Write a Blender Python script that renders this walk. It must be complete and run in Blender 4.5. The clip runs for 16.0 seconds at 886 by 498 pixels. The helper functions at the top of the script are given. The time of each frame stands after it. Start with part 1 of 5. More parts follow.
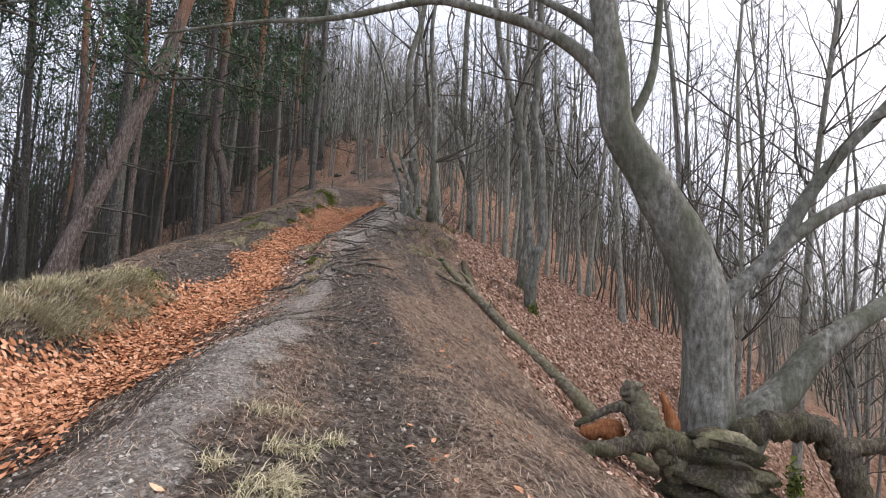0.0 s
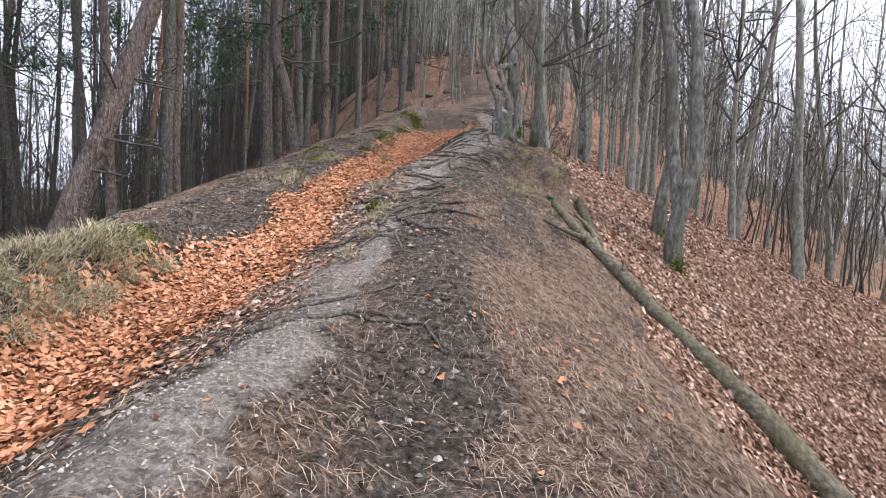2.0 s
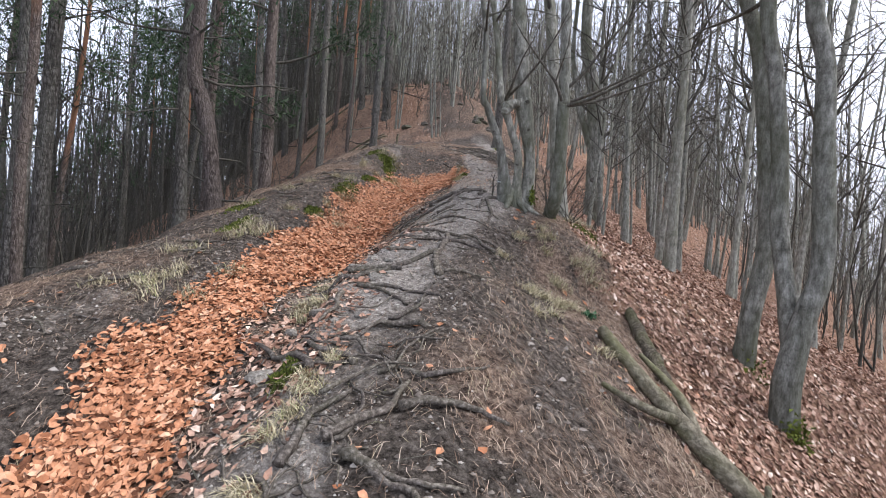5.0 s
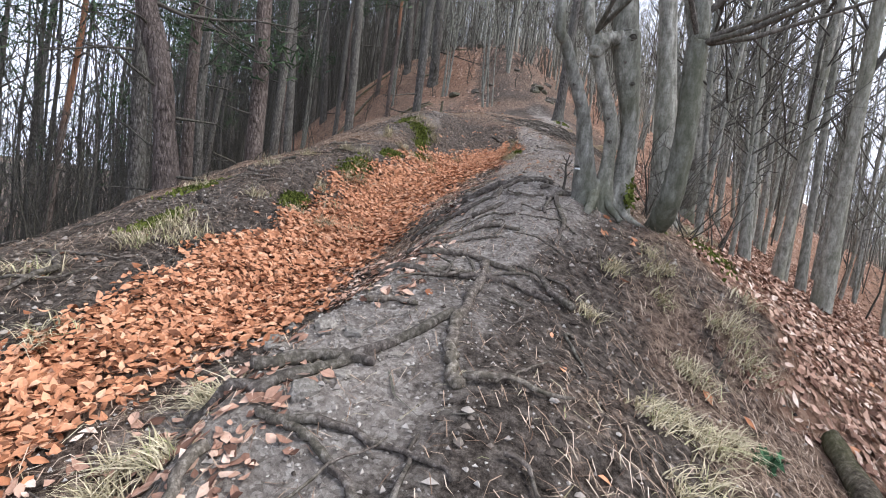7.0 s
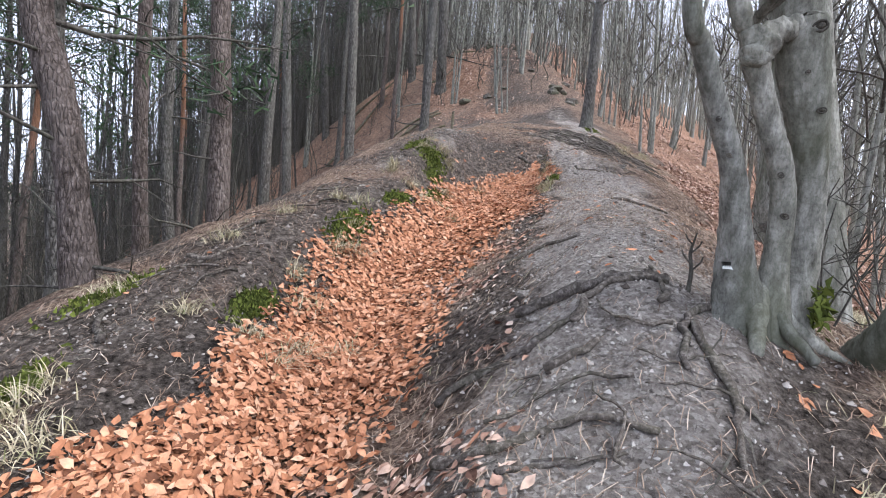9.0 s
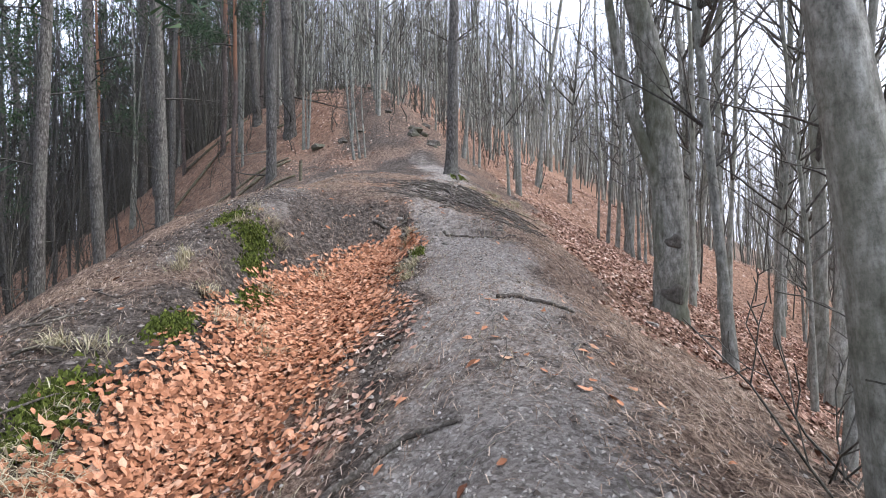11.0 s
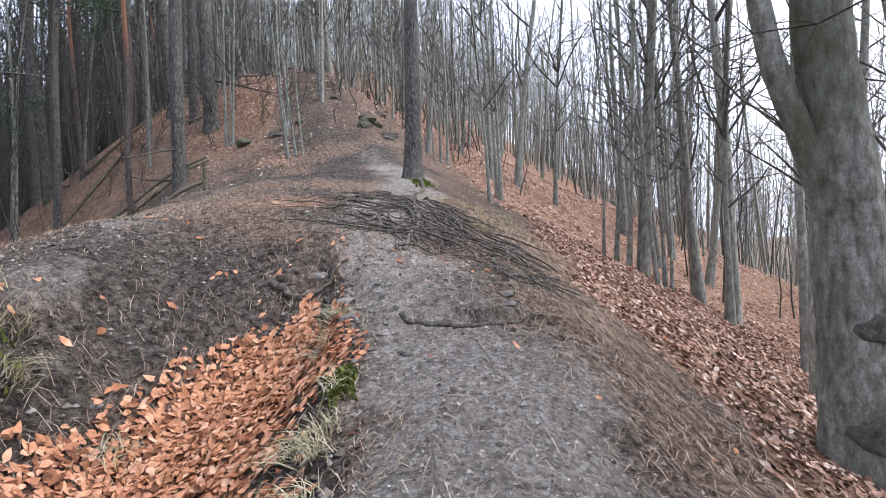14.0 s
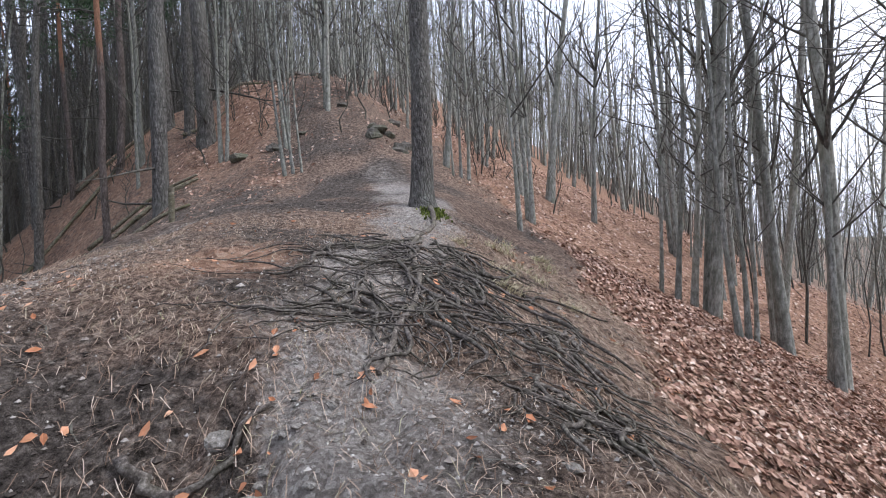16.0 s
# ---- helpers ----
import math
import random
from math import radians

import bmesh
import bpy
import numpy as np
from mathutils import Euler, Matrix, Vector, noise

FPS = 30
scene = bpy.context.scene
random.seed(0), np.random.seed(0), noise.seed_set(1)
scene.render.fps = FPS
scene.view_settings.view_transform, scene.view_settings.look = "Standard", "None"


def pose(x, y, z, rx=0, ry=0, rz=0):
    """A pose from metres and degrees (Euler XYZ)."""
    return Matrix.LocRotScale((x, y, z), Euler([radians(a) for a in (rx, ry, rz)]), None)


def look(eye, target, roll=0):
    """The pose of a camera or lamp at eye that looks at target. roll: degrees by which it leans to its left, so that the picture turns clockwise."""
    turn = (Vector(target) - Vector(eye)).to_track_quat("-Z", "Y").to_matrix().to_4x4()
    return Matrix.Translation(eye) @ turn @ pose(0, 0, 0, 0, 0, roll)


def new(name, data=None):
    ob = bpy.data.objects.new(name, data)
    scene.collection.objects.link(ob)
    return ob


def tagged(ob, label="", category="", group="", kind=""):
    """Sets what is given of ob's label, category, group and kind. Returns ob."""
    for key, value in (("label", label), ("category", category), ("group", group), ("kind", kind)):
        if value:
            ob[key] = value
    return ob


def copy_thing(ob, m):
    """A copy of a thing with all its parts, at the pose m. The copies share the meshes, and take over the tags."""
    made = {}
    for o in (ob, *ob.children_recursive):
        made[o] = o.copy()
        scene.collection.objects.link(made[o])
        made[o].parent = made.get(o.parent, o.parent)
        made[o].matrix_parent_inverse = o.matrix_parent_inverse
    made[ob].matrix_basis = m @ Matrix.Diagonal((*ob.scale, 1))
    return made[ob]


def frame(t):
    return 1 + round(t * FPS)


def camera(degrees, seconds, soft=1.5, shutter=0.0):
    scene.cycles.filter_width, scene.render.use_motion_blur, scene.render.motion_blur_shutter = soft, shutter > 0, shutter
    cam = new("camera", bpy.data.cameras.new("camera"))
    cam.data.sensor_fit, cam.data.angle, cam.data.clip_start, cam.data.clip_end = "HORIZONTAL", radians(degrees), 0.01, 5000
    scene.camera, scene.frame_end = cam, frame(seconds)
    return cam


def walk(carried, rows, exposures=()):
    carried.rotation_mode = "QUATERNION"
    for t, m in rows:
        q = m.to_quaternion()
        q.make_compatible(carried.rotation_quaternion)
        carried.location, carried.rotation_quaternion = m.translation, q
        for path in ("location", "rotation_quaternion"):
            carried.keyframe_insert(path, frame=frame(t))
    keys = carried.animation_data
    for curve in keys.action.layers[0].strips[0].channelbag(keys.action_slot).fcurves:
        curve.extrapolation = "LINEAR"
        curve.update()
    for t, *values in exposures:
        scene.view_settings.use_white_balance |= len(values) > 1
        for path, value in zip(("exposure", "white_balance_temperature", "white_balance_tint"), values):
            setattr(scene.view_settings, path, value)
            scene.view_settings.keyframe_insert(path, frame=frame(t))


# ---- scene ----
cam = camera(79.0, 16.0, soft=1.0)
PATH = [
    (0.0, -0.000, -0.000, 1.550, 95.00, -3.00, 0.00),
    (0.5, 0.064, 0.581, 1.586, 93.64, -1.97, 1.43),
    (1.0, 0.122, 1.216, 1.690, 91.62, -0.59, 4.04),
    (1.5, -0.049, 1.887, 1.860, 91.53, -5.09, 7.21),
    (2.0, -0.163, 2.599, 1.937, 86.45, -3.03, 10.51),
    (2.5, -0.336, 3.092, 2.098, 86.96, -2.70, 12.50),
    (3.0, -0.524, 3.448, 2.321, 90.15, -2.26, 12.76),
    (3.5, -0.553, 3.943, 2.451, 92.58, 0.28, 11.78),
    (4.0, -0.749, 4.578, 2.480, 91.29, -1.31, 10.79),
    (4.2, -0.806, 4.804, 2.571, 90.84, -2.33, 10.13),
    (6.3, -0.920, 7.551, 3.085, 87.94, -5.38, 6.66),
    (6.5, -0.991, 7.832, 3.108, 88.21, -6.38, 7.68),
    (7.0, -1.184, 8.444, 3.281, 86.09, -7.29, 12.88),
    (7.5, -1.377, 9.002, 3.436, 82.31, -5.13, 21.44),
    (8.0, -1.684, 9.213, 3.683, 83.18, -8.17, 24.72),
    (8.5, -1.796, 9.696, 3.725, 83.97, -6.01, 20.69),
    (9.0, -1.822, 10.306, 3.928, 86.11, -4.11, 14.18),
    (9.5, -1.878, 10.811, 4.120, 87.07, -3.71, 7.25),
    (10.0, -1.821, 11.339, 4.261, 88.22, -1.60, 3.81),
    (10.2, -1.806, 11.508, 4.292, 88.59, -1.25, 2.68),
    (12.3, -1.943, 13.946, 4.969, 92.41, 0.82, 0.39),
    (12.5, -1.945, 14.148, 4.953, 92.18, 0.59, -0.01),
    (13.0, -1.858, 14.741, 5.126, 92.87, 3.23, -0.85),
    (13.5, -1.911, 15.340, 5.237, 91.42, 1.75, -1.07),
    (14.0, -1.840, 15.896, 5.280, 89.48, 2.02, -2.88),
    (14.5, -1.696, 16.323, 5.466, 90.84, 4.85, -5.30),
    (15.0, -1.654, 16.882, 5.662, 89.32, 2.08, -5.67),
    (15.5, -1.589, 17.387, 5.723, 89.00, 3.35, -3.47),
    (16.0, -1.621, 17.910, 5.824, 90.08, 2.53, -0.16),
]
walk(cam, [(t, pose(x, y, z, rx, ry, rz)) for t, x, y, z, rx, ry, rz in PATH],
     exposures=[(0, .98, 6750, 11), (1, 1.04, 6650, 11), (2.5, 1.46, 6550, 10), (3, 1.46, 6500, 10), (4, 1.28, 6400, 10), (6.5, 1.4, 6400, 10), (8, 1.66, 6250, 10), (10, 1.76, 6200, 10), (13, 1.5, 6150, 10), (14.5, 1.72, 6150, 10), (15.5, 1.42, 6150, 10), (16, 1.4, 6150, 10)])





# ---------------------------------------------------------------- world and light (overcast winter day)
world = bpy.data.worlds.new("overcast_sky")
scene.world = world
world.use_nodes = True
wn, wl = world.node_tree.nodes, world.node_tree.links
wn.clear()
sky = wn.new("ShaderNodeTexSky")
sky.sky_type = "NISHITA"
sky.sun_disc = False
sky.sun_elevation = radians(40)
sky.sun_rotation = radians(60)
sky.dust_density = 4.0
veil = wn.new("ShaderNodeMix")
veil.data_type = "RGBA"
veil.inputs[0].default_value = 0.8
veil.inputs[7].default_value = (8.3, 8.9, 10.7, 1)
back = wn.new("ShaderNodeBackground")
back.inputs[1].default_value = 0.084
wout = wn.new("ShaderNodeOutputWorld")
wl.new(sky.outputs[0], veil.inputs[6])
wl.new(veil.outputs[2], back.inputs[0])
wl.new(back.outputs[0], wout.inputs[0])

sun = new("sun", bpy.data.lights.new("sun", "SUN"))
sun.data.energy = 1.5
sun.data.angle = radians(26)
sun.data.color = (1.0, 0.98, 0.95)
sun.matrix_world = look((30, 10, 40), (0, 12, 3))


# ---------------------------------------------------------------- materials
def material(name):
    m = bpy.data.materials.new(name)
    m.use_nodes = True
    n, l = m.node_tree.nodes, m.node_tree.links
    return m, n, l, n["Principled BSDF"]


def ramp(n, l, source, stops):
    r = n.new("ShaderNodeValToRGB")
    e = r.color_ramp.elements
    while len(e) < len(stops):
        e.new(0.5)
    for k, (pos, col) in zip(e, stops):
        k.position, k.color = pos, (*col, 1)
    l.new(source, r.inputs[0])
    return r.outputs[0]


def noise_tex(n, l, scale, detail=4, stretch=(1, 1, 1), rough=0.6, coord="Object"):
    c = n.new("ShaderNodeTexCoord")
    m = n.new("ShaderNodeMapping")
    m.inputs["Scale"].default_value = stretch
    t = n.new("ShaderNodeTexNoise")
    t.inputs["Scale"].default_value, t.inputs["Detail"].default_value, t.inputs["Roughness"].default_value = scale, detail, rough
    l.new(c.outputs[coord], m.inputs[0])
    l.new(m.outputs[0], t.inputs["Vector"])
    return t.outputs["Fac"]


def mix(n, l, fac, a, b, mode="MIX"):
    m = n.new("ShaderNodeMix")
    m.data_type, m.blend_type = "RGBA", mode
    for sock, v in ((m.inputs[0], fac), (m.inputs[6], a), (m.inputs[7], b)):
        if isinstance(v, (int, float)):
            sock.default_value = v
        elif isinstance(v, tuple):
            sock.default_value = (*v, 1)
        else:
            l.new(v, sock)
    return m.outputs[2]


def arith(n, l, op, a, b):
    m = n.new("ShaderNodeMath")
    m.operation = op
    m.use_clamp = op == "MULTIPLY_ADD"
    for sock, v in zip(m.inputs, (a, b)):
        if isinstance(v, (int, float)):
            sock.default_value = v
        else:
            l.new(v, sock)
    return m.outputs[0]


def bump(n, l, bsdf, height, strength=0.5, distance=0.02):
    b = n.new("ShaderNodeBump")
    b.inputs["Strength"].default_value, b.inputs["Distance"].default_value = strength, distance
    l.new(height, b.inputs["Height"])
    l.new(b.outputs[0], bsdf.inputs["Normal"])


def bark(name, dark, mid, light, moss=(0.10, 0.12, 0.05), moss_amount=0.35, stretch=(1, 1, .35), scale=9, depth=.01, rough=.85, plates=0.0, upper=None):
    m, n, l, p = material(name)
    big = noise_tex(n, l, scale * .3, 4, stretch)
    fine = noise_tex(n, l, scale * 3, 6, stretch)
    base = ramp(n, l, fine, [(.25, dark), (.5, mid), (.75, light)])
    speck = noise_tex(n, l, scale * 11, 5, (1, 1, .6), .75)
    base = mix(n, l, 1.0, base, ramp(n, l, speck, [(.34, (.62, .62, .62)), (.5, (1, 1, 1)), (.68, (1.25, 1.25, 1.25))]), "MULTIPLY")
    band = noise_tex(n, l, scale * .9, 5, (.7, .7, 2.6), .7)
    base = mix(n, l, 1.0, base, ramp(n, l, band, [(.34, (.76, .76, .74)), (.48, (1, 1, 1))]), "MULTIPLY")
    blot = ramp(n, l, big, [(.42, (0, 0, 0)), (.62, (1, 1, 1))])
    base = mix(n, l, arith(n, l, "MULTIPLY", blot, moss_amount), base, moss)
    info = n.new("ShaderNodeObjectInfo")
    base = mix(n, l, 1.0, base, ramp(n, l, info.outputs["Random"], [(0, (.78, .78, .78)), (1, (1.12, 1.1, 1.06))]), "MULTIPLY")
    if upper:
        c = n.new("ShaderNodeTexCoord")
        s = n.new("ShaderNodeSeparateXYZ")
        l.new(c.outputs["Object"], s.inputs[0])
        h = arith(n, l, "ADD", arith(n, l, "MULTIPLY", s.outputs[2], .13), arith(n, l, "MULTIPLY", big, .5))
        base = mix(n, l, ramp(n, l, h, [(.86, (0, 0, 0)), (1.15, (1, 1, 1))]), base, mix(n, l, fine, upper, tuple(v * .5 for v in upper)))
    height = arith(n, l, "ADD", fine, arith(n, l, "MULTIPLY", speck, .35))
    if plates:
        v = n.new("ShaderNodeTexVoronoi")
        v.feature = "DISTANCE_TO_EDGE"
        v.inputs["Scale"].default_value = 34
        c2 = n.new("ShaderNodeTexCoord")
        mp = n.new("ShaderNodeMapping")
        mp.inputs["Scale"].default_value = (1, 1, .3)
        l.new(c2.outputs["Object"], mp.inputs[0])
        l.new(mp.outputs[0], v.inputs["Vector"])
        crack = ramp(n, l, v.outputs["Distance"], [(0, (0, 0, 0)), (.22, (1, 1, 1))])
        base = mix(n, l, 1.0, base, ramp(n, l, v.outputs["Distance"], [(0, (1 - plates,) * 3), (.2, (1, 1, 1))]), "MULTIPLY")
        height = arith(n, l, "ADD", crack, arith(n, l, "MULTIPLY", fine, .6))
    l.new(base, p.inputs["Base Color"])
    p.inputs["Roughness"].default_value = rough
    p.inputs["Specular IOR Level"].default_value = .07
    bump(n, l, p, height, 1.0, depth)
    return m


def by_island(name, stops, rough=.75, grain=30, translucent=0.0):
    m, n, l, p = material(name)
    g = n.new("ShaderNodeNewGeometry")
    base = ramp(n, l, g.outputs["Random Per Island"], stops)
    f = noise_tex(n, l, grain, 4)
    base = mix(n, l, 1.0, base, ramp(n, l, f, [(.3, (.72, .72, .72)), (.7, (1.15, 1.15, 1.15))]), "MULTIPLY")
    l.new(base, p.inputs["Base Color"])
    p.inputs["Roughness"].default_value = rough
    p.inputs["Specular IOR Level"].default_value = .1
    return m


BEECH = bark("beech_bark", (.05, .048, .041), (.19, .186, .165), (.37, .365, .335), moss=(.075, .08, .05), moss_amount=.7, scale=7, depth=.006)
BEECH_THIN = bark("young_beech_bark", (.07, .067, .058), (.23, .225, .2), (.44, .435, .4), moss=(.12, .125, .085), moss_amount=.5, scale=8, depth=.004)
TWIG = bark("twig_bark", (.035, .031, .028), (.085, .078, .07), (.18, .168, .15), moss_amount=.1, scale=12, depth=.002)
PINE = bark("pine_bark", (.03, .024, .021), (.125, .1, .09), (.31, .26, .24), moss=(.2, .165, .15), moss_amount=.5, scale=10, depth=.012, plates=.14, upper=(.36, .19, .12))
SPRUCE = bark("grey_pine_bark", (.03, .027, .025), (.11, .1, .093), (.29, .272, .255), moss=(.17, .172, .15), moss_amount=.4, scale=11, depth=.012, plates=.14)
ROOT = bark("root_bark", (.025, .021, .019), (.11, .093, .083), (.3, .27, .245), moss_amount=.12, stretch=(1, 1, 1), scale=14, depth=.008)
LOG = bark("dead_wood", (.05, .043, .033), (.155, .135, .103), (.32, .287, .225), moss=(.12, .125, .055), moss_amount=.5, stretch=(1, .35, 1), scale=9, depth=.012)
SPLIT = bark("split_wood", (.16, .06, .03), (.33, .13, .06), (.5, .25, .13), moss_amount=.1, stretch=(1, 1, .2), scale=14, depth=.012)
MOSS = by_island("moss_green", [(0, (.035, .042, .012)), (.5, (.09, .11, .025)), (1, (.2, .23, .05))], .95, 40)
LEAF = by_island("beech_leaf_dry", [(0, (.11, .045, .025)), (.25, (.34, .14, .07)), (.6, (.52, .245, .135)), (.85, (.6, .3, .175)), (1, (.66, .4, .26))], .6, 25)
LEAF_DULL = by_island("beech_leaf_weathered", [(0, (.07, .036, .026)), (.3, (.25, .14, .1)), (.65, (.42, .255, .185)), (.88, (.56, .385, .295)), (1, (.74, .59, .49))], .7, 25)
NEEDLE_LITTER = by_island("fallen_needles", [(0, (.11, .07, .05)), (.35, (.28, .19, .135)), (.7, (.44, .32, .235)), (1, (.62, .5, .4))], .8, 20)
GRASS = by_island("dry_grass", [(0, (.24, .205, .12)), (.4, (.45, .39, .26)), (.85, (.64, .56, .4)), (1, (.3, .33, .14))], .85, 20)
PINE_NEEDLE = by_island("pine_needles", [(0, (.022, .04, .022)), (.5, (.045, .075, .038)), (1, (.085, .12, .06))], .65, 12)
STONE = by_island("limestone_grit", [(0, (.13, .112, .1)), (.4, (.32, .285, .255)), (.8, (.4, .365, .33)), (1, (.5, .465, .42))], .9, 30)
PAINT = material("white_blaze_paint")[0]
PAINT.node_tree.nodes["Principled BSDF"].inputs["Base Color"].default_value = (.5, .52, .49, 1)


def ground_material():
    m, n, l, p = material("forest_floor")
    a = n.new("ShaderNodeAttribute")
    a.attribute_name = "cover"
    s = n.new("ShaderNodeSeparateColor")
    l.new(a.outputs["Color"], s.inputs[0])
    fine = noise_tex(n, l, 45, 6, rough=.7)
    mid = noise_tex(n, l, 7, 5)
    coarse = noise_tex(n, l, 17, 10, rough=.82)
    big = noise_tex(n, l, 1.1, 4)
    grit = n.new("ShaderNodeTexVoronoi")
    grit.inputs["Scale"].default_value = 55
    c = n.new("ShaderNodeTexCoord")
    l.new(c.outputs["Object"], grit.inputs["Vector"])
    cell = n.new("ShaderNodeSeparateColor")
    l.new(grit.outputs["Color"], cell.inputs[0])
    flake = n.new("ShaderNodeTexVoronoi")
    flake.inputs["Scale"].default_value = 15
    l.new(c.outputs["Object"], flake.inputs["Vector"])
    fcell = n.new("ShaderNodeSeparateColor")
    l.new(flake.outputs["Color"], fcell.inputs[0])
    soil = ramp(n, l, coarse, [(.38, (.016, .013, .011)), (.52, (.11, .092, .08)), (.68, (.3, .26, .23))])
    gravel = mix(n, l, .45, ramp(n, l, coarse, [(.38, (.09, .077, .068)), (.52, (.31, .275, .25)), (.66, (.6, .56, .52))]), ramp(n, l, cell.outputs[0], [(0, (.11, .096, .086)), (.6, (.33, .295, .27)), (1, (.62, .58, .54))]))
    litter = ramp(n, l, coarse, [(.38, (.03, .021, .017)), (.5, (.17, .12, .094)), (.64, (.44, .335, .265))])
    leaves = mix(n, l, .35, ramp(n, l, fcell.outputs[0], [(0, (.11, .064, .046)), (.4, (.27, .16, .112)), (.8, (.4, .25, .178)), (1, (.52, .37, .28))]), ramp(n, l, coarse, [(.36, (.10, .055, .04)), (.66, (.46, .28, .19))]))

    def edge(mask):
        return ramp(n, l, arith(n, l, "ADD", mask, arith(n, l, "MULTIPLY", arith(n, l, "SUBTRACT", arith(n, l, "ADD", arith(n, l, "MULTIPLY", mid, .6), arith(n, l, "MULTIPLY", fine, .4)), .5), 1.3)), [(.32, (0, 0, 0)), (.7, (1, 1, 1))])

    col = mix(n, l, edge(s.outputs[2]), soil, litter)
    col = mix(n, l, edge(s.outputs[1]), col, gravel)
    col = mix(n, l, edge(s.outputs[0]), col, leaves)
    col = mix(n, l, 1.0, col, ramp(n, l, big, [(.3, (.8, .8, .8)), (.7, (1.15, 1.13, 1.1))]), "MULTIPLY")
    l.new(col, p.inputs["Base Color"])
    p.inputs["Roughness"].default_value = .95
    p.inputs["Specular IOR Level"].default_value = .04
    bump(n, l, p, arith(n, l, "ADD", arith(n, l, "MULTIPLY", coarse, 1.6), arith(n, l, "MULTIPLY", cell.outputs[1], .4)), 1.0, .03)
    return m


FLOOR = ground_material()


# ---------------------------------------------------------------- the lie of the land
# Lines along the ridge, as (y, x, z): the outer bank, the hollow full of leaves, the path's two edges.
BANK = [(-6, -4.2, -.7), (0, -4.0, .5), (4, -3.9, 1.2), (6.7, -3.9, 1.62), (8.8, -4.3, 1.95), (11, -4.4, 2.6), (12.3, -4.2, 2.95), (14.4, -4.5, 3.6),
        (15.7, -4.4, 3.95), (17.8, -4.3, 4.65), (20, -4.4, 5.39), (22.5, -4.4, 5.85), (25.5, -5, 6.4), (29, -6, 7.1), (31.5, -7, 8.2), (35, -9, 10.5), (41, -10.5, 12.6), (47, -11.5, 14.6), (60, -13, 19), (80, -15, 26), (120, -17, 33)]
HOLLOW = [(-6, -2.6, -1.3), (0, -2.6, -.2), (4, -2.8, .55), (6.35, -2.98, 1.02), (7.2, -3, 1.2), (8.1, -2.8, 1.55), (9.2, -2.87, 2.0), (11.8, -2.92, 2.6),
          (13.1, -3.1, 2.87), (14.5, -3.3, 3.2), (16.2, -3.1, 3.75), (18.5, -3.2, 4.2), (19.6, -2.9, 4.62), (20.4, -3.0, 5.25), (22.8, -3.6, 5.95),
          (25, -3.9, 6.45), (29, -4.8, 7.25), (31.5, -5.5, 8.7), (35, -7.2, 11.2), (41, -8.6, 13.2), (47, -9.4, 15.2), (60, -11, 19.6), (80, -12.5, 27), (120, -14, 34)]
EDGE_L = [(-6, -1.2, -.9), (0, -1.35, .15), (4.2, -1.6, 1.0), (5.8, -1.75, 1.2), (7.6, -1.85, 1.54), (9.4, -2.2, 2.2), (10.4, -2.3, 2.54), (11.9, -2.0, 3.04),
          (13.3, -2.3, 3.25), (15, -2.05, 3.78), (18, -2.2, 4.4), (19.5, -2.4, 4.85), (20.5, -2.55, 5.35), (22.8, -3.0, 5.95), (25, -3.2, 6.45),
          (29, -4, 7.4), (31.5, -4.6, 8.9), (35, -6, 11.4), (41, -7.2, 13.4), (47, -8, 15.4), (60, -9.5, 19.8), (80, -11, 27.1), (120, -13, 34)]
CREST = [(-6, 0, -1.1), (0, -.3, .08), (5, -.7, .93), (7.7, -1.2, 1.63), (10.4, -1.6, 2.58), (11.7, -1.5, 3.0), (13.1, -1.45, 3.6), (14.5, -1.6, 3.88), (18, -1.6, 4.48),
         (19.4, -1.6, 4.86), (20.7, -1.55, 5.22), (22, -1.8, 5.62), (25.2, -1.95, 6.45), (29, -2.7, 7.4), (31.5, -3.5, 8.8), (35, -4.7, 11.3), (41, -6, 13.3), (47, -6.8, 15.4), (60, -8.2, 19.9), (80, -10, 27.2), (120, -12, 34)]
EDGE_R = [(-6, .6, -1.3), (0, .5, -.1), (4, .3, .62), (6.5, .15, .95), (8.1, -.05, 1.35), (10.5, -.3, 2.2), (11.5, -.45, 2.55), (13.1, -.75, 3.42), (14.8, -.6, 3.66), (18, -1.0, 4.3),
          (20, -1.05, 4.88), (22.6, -1.0, 5.48), (25.1, -.5, 5.78), (29.5, -.8, 7.0), (31.5, -1.3, 7.9), (35, -2.9, 10.2), (41, -4.2, 12.3), (47, -5, 14.6), (60, -6.4, 19.2), (80, -8, 26.8), (120, -10, 33.5)]


def line(rows, y):
    """x and z of a line of the land at y."""
    k = np.array(rows, float)
    ys, out = k[:, 0], []
    for c in (1, 2):
        v = k[:, c]
        m = np.gradient(v, ys)
        i = np.clip(np.searchsorted(ys, y) - 1, 0, len(ys) - 2)
        h = ys[i + 1] - ys[i]
        f = np.clip((y - ys[i]) / h, 0, 1)
        out.append((2 * f**3 - 3 * f**2 + 1) * v[i] + (f**3 - 2 * f**2 + f) * h * m[i] + (3 * f**2 - 2 * f**3) * v[i + 1] + (f**3 - f**2) * h * m[i + 1])
    return out


def hash2(i, j, s):
    n = np.sin(i * 127.1 + j * 311.7 + s * 74.7) * 43758.5453
    return n - np.floor(n)


